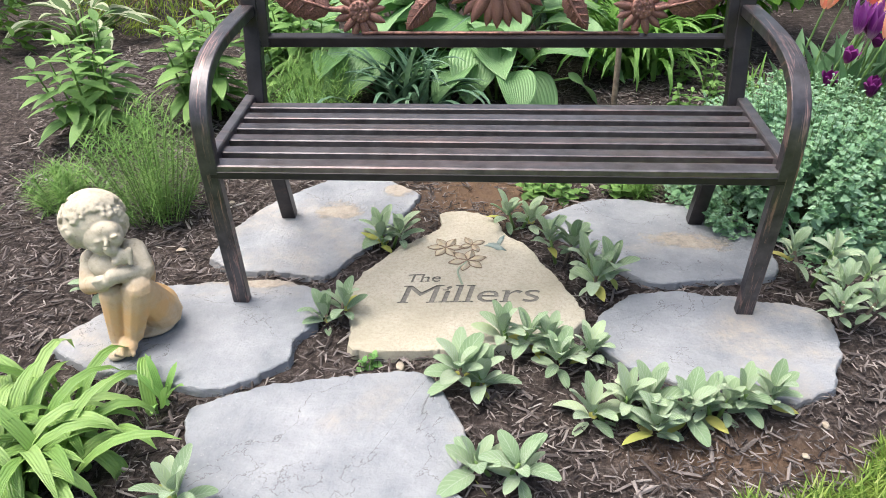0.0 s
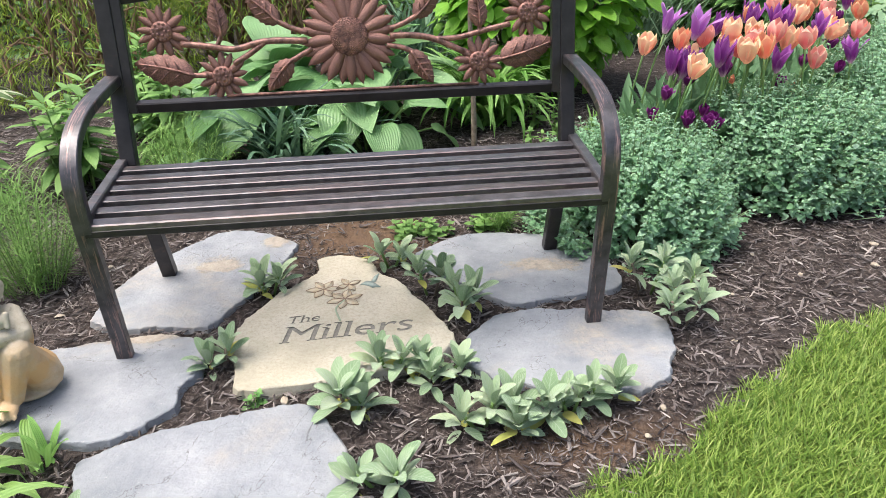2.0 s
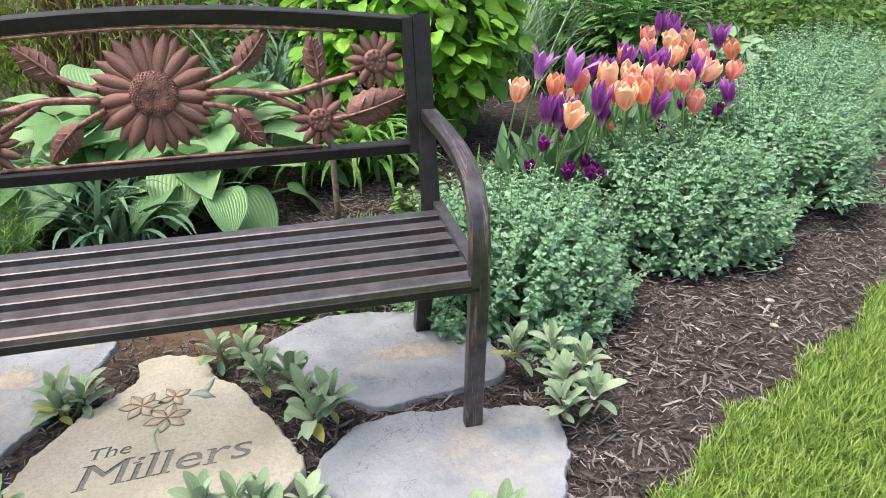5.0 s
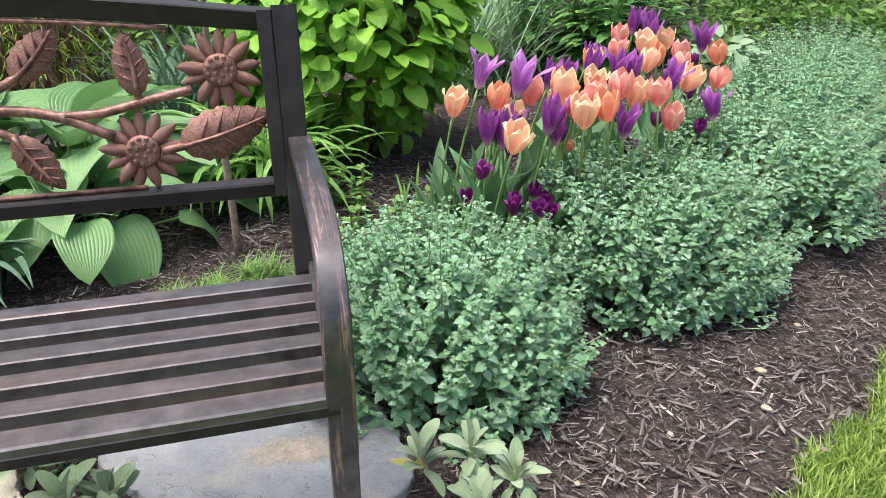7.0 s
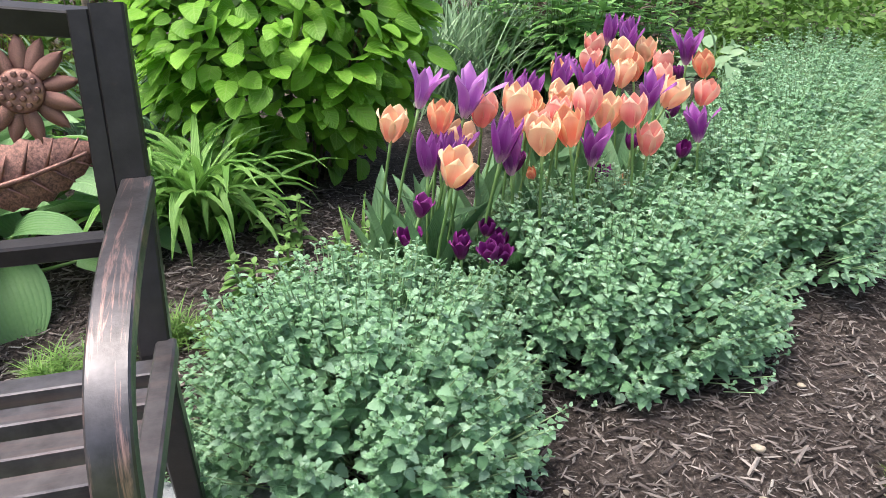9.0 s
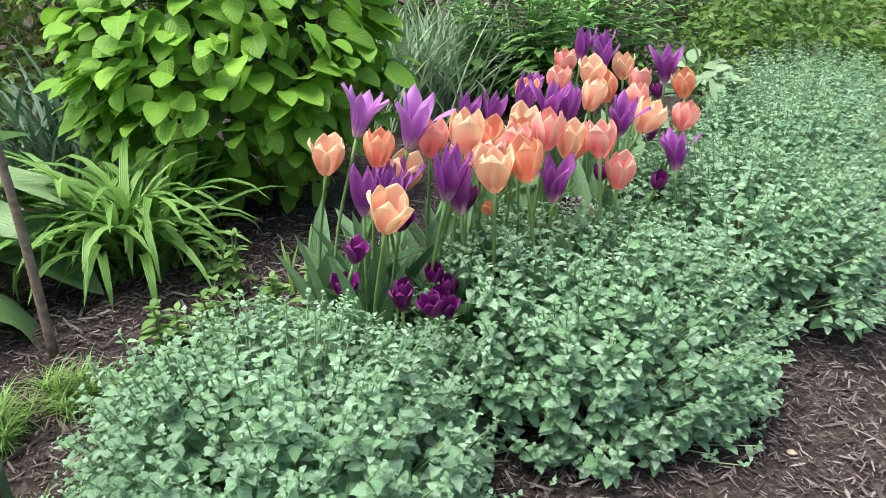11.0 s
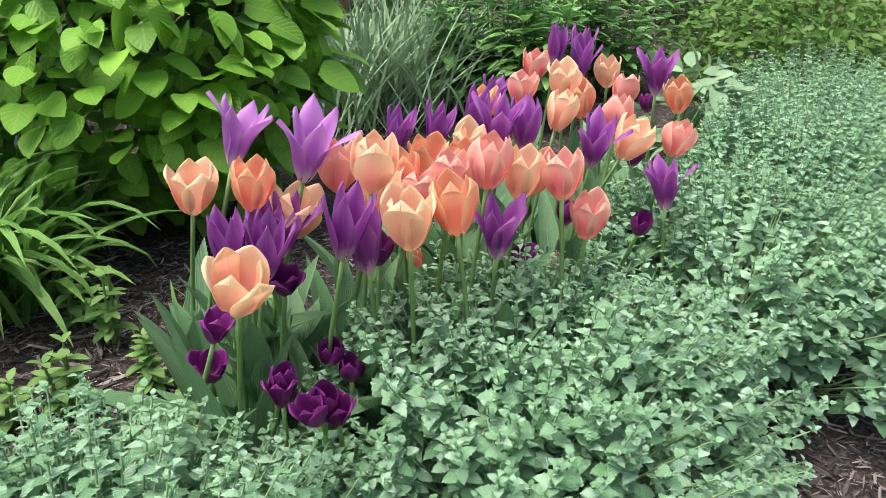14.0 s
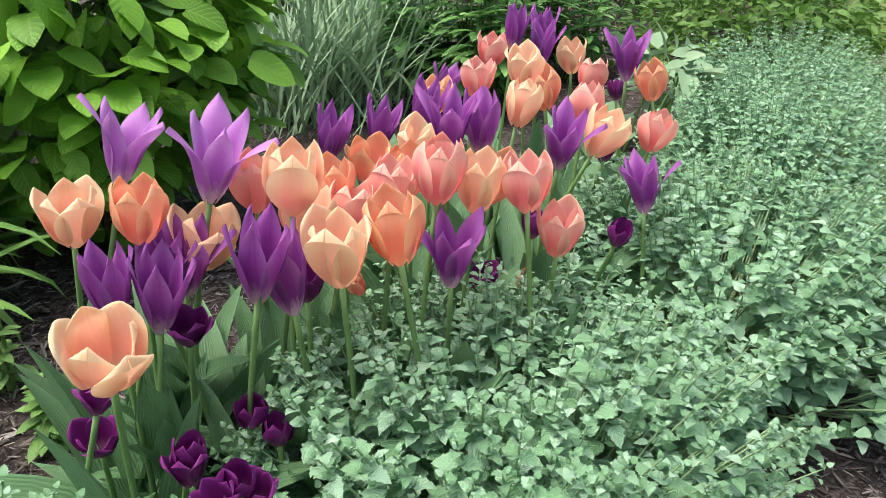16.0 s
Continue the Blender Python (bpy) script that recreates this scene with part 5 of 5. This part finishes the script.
def hydrangea(x, y, r, height, count):
    z0 = float(ground_z(x, y))
    plant = thing("hydrangea", "rounded hydrangea shrub with fresh bright green leaves", "shrub", (x, y, z0))
    d = unit(count)
    d[:, 2] = np.abs(d[:, 2]) * 1.5 - 0.5
    d /= np.linalg.norm(d, axis=1, keepdims=True)
    for k in range(count):
        a = d[k]
        rr = (0.72 + 0.32 * rng.random() ** 0.7) * (1 + 0.12 * noise.noise((a[0] * 3, a[1] * 3, a[2] * 3)))
        p = Vector((x + r * rr * a[0], y + r * rr * a[1], z0 + height * 0.52 + height * 0.5 * rr * a[2]))
        if p.z < z0 + 0.03:
            continue
        way = Vector((a[0], a[1], 0.1 * a[2])) + Vector(rng.normal(size=3) * [0.6, 0.6, 0.25]) + Vector((0, 0, -0.35))
        up = Vector((0.55 * a[0], 0.55 * a[1], 1.0)) + Vector(rng.normal(size=3) * 0.3)
        yv = way.normalized()
        xv = yv.cross(up).normalized()
        rot = Matrix((xv, yv, xv.cross(yv))).transposed().to_4x4()
        part("leaf", hydrangea_leaves[int(rng.integers(3))], plant, m=Matrix.Translation(p) @ rot @ Matrix.Scale(rng.uniform(0.06, 0.115), 4))
    outer = unit(1000) * [1, 1, 0.95]
    spot = outer * (0.7 + 0.3 * rng.random(1000))[:, None] * [r, r, height * 0.52] + [x, y, z0 + height * 0.5]
    low = spot[:, 2] > z0 + 0.03
    way = outer * [1, 1, 0.1] + 0.6 * rng.normal(size=(1000, 3)) * [1, 1, 0.4] - [0, 0, 0.35]
    up = outer * 0.55 + [0, 0, 1.0] + 0.3 * rng.normal(size=(1000, 3))
    part("small_foliage", mesh_of("small_foliage", *scatter(heart, turns_to(way[low], up[low]), spot[low], (0.05 + 0.05 * rng.random(1000))[low]), HYDRANGEA_SMALL), plant, kind="stuff")
    # leaves deep in the crown use a darker green, painting in the interior shade
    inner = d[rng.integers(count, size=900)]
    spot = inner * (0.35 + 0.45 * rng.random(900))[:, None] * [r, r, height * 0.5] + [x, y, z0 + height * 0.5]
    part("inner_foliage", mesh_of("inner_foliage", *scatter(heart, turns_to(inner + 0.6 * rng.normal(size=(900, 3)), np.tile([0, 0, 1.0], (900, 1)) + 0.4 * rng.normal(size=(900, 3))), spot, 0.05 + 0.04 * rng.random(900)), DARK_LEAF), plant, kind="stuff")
    for k in range(16):
        a = rng.uniform(0, 2 * math.pi)
        e = Vector((x + 0.75 * r * math.cos(a), y + 0.75 * r * math.sin(a), z0 + height * rng.uniform(0.5, 0.95)))
        b = Vector((x + 0.12 * math.cos(a), y + 0.12 * math.sin(a), z0 - 0.01))
        part("cane", mesh_of("cane", *tube(curve_through([b, b.lerp(e, 0.5) + Vector((0, 0, 0.06)), e], 4), np.linspace(0.007, 0.003, 9), 6), TWIG), plant)


hydrangea(0.92, 2.08, 0.5, 1.0, 480)

hosta_leaves = [mesh_of("leaf", *leaf_shape(w, 10, lambda t: math.sin(math.pi * min(1, t * 0.88 + 0.12)) ** 0.65 * (1.1 - 0.25 * t), fold=fo, curl=c, wave=wv), HOSTA) for w, fo, c, wv in ((0.62, 0.3, 0.8, 0.03), (0.7, 0.2, 1.1, 0.05), (0.52, 0.5, 0.5, 0.03))]
white_leaves = [mesh_of("leaf", *leaf_shape(w, 8, None, fo, c, 0.03), HOSTA_WHITE) for w, fo, c in ((0.5, 0.3, 0.8), (0.42, 0.4, 0.5))]


def hosta(x, y, count, length, label, leaves):
    z0 = float(ground_z(x, y))
    plant = thing("hosta", label, "plant", (x, y, z0))
    for k in range(count):
        t = k / max(1, count - 1)
        b = k * 2.4 + rng.uniform(-0.3, 0.3)
        rise = 78 - 52 * t + rng.uniform(-8, 8)
        stalk = length * (1.15 + 0.2 * t) * rng.uniform(0.8, 1.1)
        e = radians(rise)
        base = Vector((x + 0.03 * math.cos(b), y + 0.03 * math.sin(b), z0))
        top = base + Vector((math.cos(b) * math.cos(e), math.sin(b) * math.cos(e), math.sin(e))) * stalk
        part("stalk", mesh_of("stalk", *tube([base, base.lerp(top, 0.5) + Vector((0, 0, 0.02)), top], (0.006, 0.005, 0.004), 6), GREEN_STEM), plant)
        tilt = rise - 38 + rng.uniform(-10, 10)
        part("leaf", leaves[k % len(leaves)], plant, m=Matrix.Translation(top) @ pose(0, 0, 0, 0, 0, math.degrees(b) - 90 + rng.uniform(-12, 12)) @ pose(0, 0, 0, tilt, rng.uniform(-18, 18), 0) @ Matrix.Scale(length * rng.uniform(0.95, 1.25), 4))


hosta(-0.32, 1.64, 32, 0.27, "large green hosta with broad ribbed leaves", hosta_leaves)
hosta(-0.02, 1.54, 32, 0.265, "large green hosta with broad ribbed leaves", hosta_leaves)
hosta(-0.58, 1.36, 9, 0.19, "low spreading green hosta with broad ribbed leaves", hosta_leaves)
hosta(0.03, 1.28, 14, 0.185, "low spreading green hosta with broad ribbed leaves", hosta_leaves)
hosta(-1.95, 2.0, 22, 0.15, "small hosta with white-edged leaves", white_leaves)
straps("strap_foliage", "clump of blue-green strap leaves before the hosta", -0.27, 1.14, 110, 0.42, 0.02, 0.06, BLUE_STRAP, 1.5)
straps("strap_foliage", "clump of blue-green strap leaves behind the hosta", 0.30, 2.35, 110, 0.62, 0.016, 0.1, BLUE_STRAP, 1.0)
straps("daylily", "arching bright green daylily clump", 0.58, 1.58, 190, 0.5, 0.025, 0.06, DAYLILY, 2.0, singles=True)
straps("daylily", "arching bright green daylily clump by the slate stone", -0.87, -0.52, 125, 0.29, 0.029, 0.05, DAYLILY_BROAD, 2.5, singles=True)
straps("daylily_shoot", "young daylily shoot in mulch", -0.68, -0.34, 6, 0.13, 0.017, 0.012, DAYLILY, 0.8)
for x, y in ((-1.36, 0.62), (-1.5, 0.35), (1.05, 1.36), (0.98, 1.3)):
    straps("green_shoot", "thin green leaf shoots in mulch", x, y, 4, 0.16, 0.009, 0.01, DAYLILY, 0.25)
straps("ornamental_grass", "upright grey-green grassy plant", 1.7, 3.05, 420, 0.62, 0.012, 0.17, GREY_LEAF, 0.55)
straps("ornamental_grass", "upright grey-green grassy plant", 2.15, 3.6, 260, 0.6, 0.012, 0.16, GREY_LEAF, 0.6)


def threadleaf(name, label, x, y, count, height, spread, mat):
    """Upright stems set all round with fine threads."""
    z0 = float(ground_z(x, y))
    plant = thing(name, label, "plant", (x, y, z0))
    places, ways, tubes = [], [], []
    for k in range(count):
        a, o = rng.uniform(0, 2 * math.pi), spread * rng.random() ** 0.6
        foot = np.array([x + 0.4 * o * math.cos(a), y + 0.4 * o * math.sin(a), z0 - 0.005])
        tip = np.array([x + o * math.cos(a), y + o * math.sin(a), z0 + height * rng.uniform(0.7, 1.05) * (1 - 0.35 * (o / spread) ** 2)])
        tubes.append(tube([foot, 0.5 * foot + 0.5 * tip + [0, 0, 0.01], tip], (0.002, 0.0016, 0.0008), 4, False))
        for j in range(46):
            t = 0.15 + 0.87 * j / 46
            b = j * 2.4
            places.append(foot + (tip - foot) * t)
            ways.append([math.cos(b), math.sin(b), 0.3 + 0.5 * t + 0.35 * rng.normal()])
    places, ways = np.array(places), np.array(ways)
    part("threads", mesh_of("threads", *scatter(thread, turns_to(ways, np.tile([0.1, 0.05, 1.0], (len(ways), 1))), places, 0.03 + 0.04 * rng.random(len(ways))), mat), plant, kind="stuff")
    part("stemwork", mesh_of("stemwork", *join(tubes), GREEN_STEM), plant, kind="stuff")


threadleaf("threadleaf_plant", "feathery bright green threadleaf perennial in mulch", -1.0, 0.47, 56, 0.38, 0.22, FERN)
threadleaf("threadleaf_plant", "low feathery green seedling tuft in mulch", -1.33, 0.52, 26, 0.15, 0.1, FERN)
threadleaf("threadleaf_plant", "feathery green foliage behind the bench post", -0.62, 0.98, 50, 0.3, 0.18, FERN)
for x, y in ((0.40, 0.93), (0.52, 0.98), (0.30, 0.90), (0.46, 0.62), (0.64, 0.93)):
    threadleaf("feathery_seedling", "low feathery green seedlings in mulch", x, y, 12, 0.08, 0.07, FERN)


def stalks(name, label, x, y, count, height, spread, shape, size, mat, nodes=7, category="plant"):
    """Upright stalks with spiralling or paired leaves."""
    z0 = float(ground_z(x, y))
    plant = thing(name, label, category, (x, y, z0))
    places, ways, sizes, tubes = [], [], [], []
    for k in range(count):
        a, o = rng.uniform(0, 2 * math.pi), spread * rng.random() ** 0.6
        foot = np.array([x + 0.5 * o * math.cos(a), y + 0.5 * o * math.sin(a), z0 - 0.005])
        tip = np.array([x + o * math.cos(a), y + o * math.sin(a), z0 + height * rng.uniform(0.7, 1.05)])
        tubes.append(tube([foot, 0.5 * foot + 0.5 * tip, tip], (0.005, 0.004, 0.002), 5, False))
        for j in range(nodes):
            t = 0.3 + 0.7 * j / (nodes - 1)
            for side in range(3):
                b = j * 1.1 + side * 2.1 + 0.3 * rng.normal()
                places.append(foot + (tip - foot) * t)
                ways.append([math.cos(b), math.sin(b), -0.05 + 0.75 * t ** 3 + 0.15 * rng.normal()])
                sizes.append(size * rng.uniform(0.75, 1.15) * (1.15 - 0.5 * t ** 3))
    part("leaves", mesh_of("leaves", *scatter(shape, turns_to(np.array(ways), np.tile([0.05, 0.02, 1.0], (len(ways), 1))), np.array(places), np.array(sizes)), mat), plant, kind="stuff")
    part("stemwork", mesh_of("stemwork", *join(tubes), GREEN_STEM), plant, kind="stuff")


for x, y, n, h in ((-1.42, 1.0, 9, 0.36), (-1.05, 1.12, 11, 0.36), (-0.72, 1.28, 10, 0.36), (-0.9, 1.65, 12, 0.4)):
    stalks("lance_leaf_perennial", "leafy green perennial with lance leaves in whorls", x, y, n, h, 0.16, leaf_shape(0.34, 6, None, 0.25, 0.5), 0.13, LILY_LEAF, 5)
stalks("peony", "dark green leafy peony bush", 2.35, 3.05, 34, 0.62, 0.42, leaf_shape(0.36, 6, None, 0.25, 0.5), 0.15, PEONY_LEAF, 7, "shrub")
stalks("peony", "dark green leafy peony bush", 2.95, 3.5, 30, 0.62, 0.42, leaf_shape(0.36, 6, None, 0.25, 0.5), 0.15, PEONY_LEAF, 7, "shrub")
for x, y, h in ((0.85, 1.36, 0.16), (0.93, 1.17, 0.12), (0.80, 1.15, 0.14), (1.02, 1.12, 0.17), (0.70, 1.12, 0.12), (0.76, 1.45, 0.12), (1.15, 1.3, 0.1)):
    stalks("seedling", "small light green seedling in mulch", x, y, 3, h, 0.035, leaf_shape(0.5, 5, None, 0.2, 0.5), 0.045, LILY_LEAF, 4)
for x, y in ((0.25, 0.60), (0.42, 0.63), (0.16, 0.63)):
    stalks("ground_cover", "low rounded green ground cover leaves", x, y, 6, 0.05, 0.06, leaf_shape(0.8, 5, None, 0.1, 0.3), 0.035, LILY_LEAF, 3)
stalks("ground_cover", "tiny green seedling beside the engraved stone", -0.265, -0.2, 3, 0.025, 0.02, leaf_shape(0.8, 5, None, 0.1, 0.3), 0.022, PEONY_LEAF, 2)

sapling = thing("sapling_stake", "thin bare brown sapling trunk in mulch", "sapling", floor_at(0.454, 1.152))
part("trunk", mesh_of("trunk", *tube(curve_through([floor_at(0.454, 1.152, -0.01), (0.45, 1.16, 0.35), (0.44, 1.17, 0.62), (0.45, 1.17, 0.9)], 4), np.linspace(0.0115, 0.007, 13), 8), TWIG), sapling)

bush("threadleaf_cypress", "golden threadleaf cypress with drooping sprays", "shrub", -1.5, 2.75, 0.8, 0.6, 1.5, 15000, leaf_shape(0.08, 3, None, 0.2, 0.8), 0.07, GOLD_THREAD, 40, DEAD, droop=0.8, hollow=0.6, stem_r=0.01)
bush("threadleaf_cypress", "golden threadleaf cypress with bare brown interior", "shrub", -0.55, 3.1, 0.75, 0.55, 1.5, 9000, leaf_shape(0.08, 3, None, 0.2, 0.8), 0.07, GOLD_THREAD, 90, DEAD, droop=0.8, hollow=0.6, base=0.25, stem_r=0.01)
bush("viburnum", "light green leafy shrub", "shrub", -2.6, 1.9, 0.45, 0.45, 0.8, 700, broad, 0.08, LIGHT_LEAF)
bush("viburnum", "light green leafy shrub", "shrub", 0.25, 2.95, 0.4, 0.35, 1.1, 1100, broad, 0.07, LIGHT_LEAF)
bush("bleeding_heart", "bleeding heart with ferny light green leaves", "plant", 4.1, 3.35, 0.75, 0.6, 0.62, 2600, leaf_shape(0.5, 4, None, 0.2, 0.4), 0.06, LIGHT_LEAF, 24, GREEN_STEM)
bush("bleeding_heart", "bleeding heart with ferny light green leaves", "plant", 5.0, 4.1, 0.8, 0.7, 0.65, 2400, leaf_shape(0.5, 4, None, 0.2, 0.4), 0.065, LIGHT_LEAF, 24, GREEN_STEM)
bush("spirea", "twiggy shrub with bare arching branches", "shrub", 3.25, 4.3, 0.9, 0.7, 1.2, 900, broad, 0.05, DARK_LEAF, 60, TWIG, stem_r=0.014)
bush("broad_leaf_perennial", "low broad grey-green leaves beyond the catmint", "plant", 2.75, 2.2, 0.25, 0.2, 0.36, 110, leaf_shape(0.5, 5, None, 0.25, 0.6), 0.13, GREY_LEAF, 8, GREEN_STEM)
for x, y, rx, ry, h, n in ((-3.6, 3.2, 1.0, 0.9, 1.6, 3000), (-2.3, 4.2, 1.1, 0.8, 1.8, 3400), (-0.4, 4.6, 1.2, 0.8, 1.7, 3600), (1.3, 4.6, 1.0, 0.7, 1.5, 3200), (2.6, 5.6, 1.2, 0.8, 1.6, 3400), (4.4, 5.9, 1.2, 0.9, 1.3, 3000), (6.2, 6.9, 1.3, 1.0, 1.2, 2600)):
    bush("evergreen_shrub", "dense dark green shrub at the back of the bed", "shrub", x, y, rx, ry, h, n, broad, 0.085, DARK_LEAF, 24, BARK, hollow=0.5, stem_r=0.02)
for x, y, r in ((3.05, 4.9, 0.06), (1.75, 4.1, 0.05), (3.7, 5.2, 0.045), (-0.9, 3.6, 0.06)):
    tree = thing("tree_trunk", "brown bare tree trunk behind the shrubs", "tree", floor_at(x, y))
    part("trunk", mesh_of("trunk", *tube(curve_through([floor_at(x, y, -0.05), (x + 0.03, y, 0.9), (x - 0.02, y + 0.05, 2.2), (x + 0.05, y, 3.6)], 5), np.linspace(r, r * 0.6, 16), 10), BARK), tree)
    tops = unit(700) * [0.9, 0.9, 0.7] * (0.4 + 0.6 * rng.random((700, 1))) + [x, y, 3.6]
    part("crown", mesh_of("crown", *scatter(broad, turns_to(unit(700), unit(700)), tops, 0.09 + 0.05 * rng.random(700)), DARK_LEAF), tree, kind="stuff")
    for k in range(6):
        a = k * 1.05
        part("limb", mesh_of("limb", *tube([(x, y, 2.4 + 0.15 * k), (x + 0.4 * math.cos(a), y + 0.4 * math.sin(a), 3.2), (x + 0.8 * math.cos(a), y + 0.8 * math.sin(a), 3.7)], (r * 0.5, r * 0.35, r * 0.15), 6), BARK), tree)


def blossom(x, y, count):
    """Arching sprays of small pink hearts."""
    z0 = float(ground_z(x, y))
    spray = thing("bleeding_heart_flowers", "arching sprays of pink heart-shaped flowers", "flower", (x, y, z0))
    places, tubes = [], []
    for k in range(count):
        a = rng.uniform(0, 2 * math.pi)
        tip = np.array([x + 0.75 * math.cos(a), y + 0.65 * math.sin(a), z0 + rng.uniform(0.6, 0.74)])
        line = curve_through([(x, y, z0), (x + 0.3 * math.cos(a), y + 0.25 * math.sin(a), z0 + 0.88), tip], 5)
        tubes.append(tube(line, 0.003, 4, False))
        places += [np.array(p) - [0, 0, 0.02] for p in line[5:]]
    part("stemwork", mesh_of("stemwork", *join(tubes), GREEN_STEM), spray, kind="stuff")
    n = len(places)
    part("hearts", mesh_of("hearts", *scatter(dome(0.5, 0.7, 3, 7), turns_to(unit(n), unit(n)), np.array(places), 0.03 + 0.015 * rng.random(n)), PINK), spray, kind="stuff")


blossom(4.1, 3.35, 22)
blossom(5.0, 4.1, 22)

# ---- lawn, chips ----
count = 145000
px = 0.9 + rng.normal(size=count * 3) * 1.5
py = 0.1 + rng.normal(size=count * 3) * 0.9
deep = lawn_side(px, py)
keep = (deep > rng.exponential(0.012, count * 3) - 0.008) & ((deep < 0.9) | (rng.random(count * 3) < 0.15))
px, py = px[keep][:count], py[keep][:count]
n = len(px)
a = rng.uniform(0, 2 * math.pi, n)
ways = np.stack([np.cos(a), np.sin(a), rng.uniform(0.35, 2.2, n)], 1)
blade = ([(-0.5, 0, 0), (0.5, 0, 0), (0.35, 0.55, -0.3), (-0.35, 0.55, -0.3), (0, 1, -1.6)], [(0, 1, 2, 3), (3, 2, 4)], [(0, 0), (1, 0), (1, 0.5), (0, 0.5), (0.5, 1)])
blade = ([(p[0] * 0.092, p[1], p[2] * 0.09) for p in blade[0]], blade[1], blade[2])
tagged(new("grass", mesh_of("grass", *scatter(blade, turns_to(ways, np.tile([0, 0, 1.0], (n, 1)) - 0.2 * ways), np.stack([px, py, ground_z(px, py) - 0.002], 1), 0.02 + 0.028 * rng.random(n)), GRASS)), "bright green mown lawn grass beside the bed", "grass", kind="stuff")


def within(px, py, outline):
    """Which points lie inside a closed outline."""
    hit = np.zeros(len(px), bool)
    q = np.roll(outline, -1, 0)
    for (x0, y0), (x1, y1) in zip(outline, q):
        cross = ((y0 > py) != (y1 > py)) & (px < (x1 - x0) * (py - y0) / (y1 - y0 + 1e-12) + x0)
        hit ^= cross
    return hit


count = 145000
px = np.r_[rng.uniform(-1.7, 2.7, count * 3 // 4), rng.uniform(-2.6, 4.2, count // 4)]
py = np.r_[rng.uniform(-0.95, 1.9, count * 3 // 4), rng.uniform(-1.1, 3.6, count // 4)]
ok = lawn_side(px, py) < rng.exponential(0.012, len(px))
ok &= np.hypot((px - 0.0) / 0.2, (py - 0.62) / 0.17) > 0.9 * rng.random(len(px)) ** 0.5
for line in outlines:
    ok &= ~within(px, py, line)
px, py = px[ok], py[ok]
n = len(px)
a = rng.uniform(0, 2 * math.pi, n)
ways = np.stack([np.cos(a), np.sin(a), 0.22 * rng.normal(size=n)], 1)
chip = ([(-0.06, -0.5, 0), (0.055, -0.44, 0), (0.075, 0.15, 0), (0.02, 0.5, 0), (-0.07, 0.2, 0), (0.0, -0.36, 0.06), (0.01, 0.3, 0.05)],
        [(0, 1, 5), (1, 2, 6, 5), (2, 3, 6), (3, 4, 6), (4, 0, 5, 6)], [(0.5, 0.5)] * 7)
lengths = np.clip(0.008 + rng.exponential(0.011, n), 0.007, 0.065)
tagged(new("bark_mulch", mesh_of("bark_mulch", *scatter(chip, turns_to(ways, np.tile([0, 0, 1.0], (n, 1)) + 0.35 * rng.normal(size=(n, 3))), np.stack([px, py, ground_z(px, py) + 0.004 + 0.006 * rng.random(n)], 1), lengths), CHIPS, smooth=False)), "dark brown shredded bark mulch chips", "mulch", kind="stuff")


# ---- loose stones in the mulch ----
PEBBLE = material("pale_pebble", lambda nt: ramp(nt, grain(nt, 60, 6, 0.7), ((0.3, (0.24, 0.2, 0.15)), (0.6, (0.42, 0.37, 0.29)), (0.8, (0.52, 0.49, 0.43)))), 0.85, normal=lambda nt: bump(nt, grain(nt, 200, 5, 0.7), 0.5, 0.003), spec=0.25)


def pebble(x, y, size, label):
    shape = bmesh.new()
    bmesh.ops.create_icosphere(shape, subdivisions=3, radius=1)
    for p in shape.verts:
        d = p.co.normalized()
        p.co = d * (1 + 0.3 * noise.noise(d * 1.3 + Vector((x * 30, y * 30, 0))) + 0.12 * noise.noise(d * 3.5 + Vector((y * 20, x * 20, 3))))
        p.co = Vector((p.co.x * size, p.co.y * size * 0.75, p.co.z * size * 0.55))
    me = bpy.data.meshes.new("pebble")
    shape.to_mesh(me)
    shape.free()
    me.materials.append(PEBBLE)
    me.polygons.foreach_set("use_smooth", [True] * len(me.polygons))
    ob = new("pebble", me)
    ob.matrix_basis = Matrix.Translation(floor_at(x, y, 0.006 + 0.2 * size)) @ Matrix.Rotation(x * 40, 4, "Z")
    tagged(ob, label, "stone", "loose stones in the mulch")


for x, y, size in ((1.63, 0.345, 0.014), (1.55, 0.22, 0.012), (1.3, 0.2, 0.008), (1.86, 0.5, 0.009), (1.22, 0.34, 0.007), (-0.19, -0.215, 0.013), (-0.85, 0.25, 0.014), (0.66, -0.35, 0.009), (0.6, -0.42, 0.008), (-0.8, 0.55, 0.01), (0.95, -0.1, 0.008), (1.05, 0.12, 0.007)):
    pebble(x, y, size, "small pale tan stone lying in bark mulch")
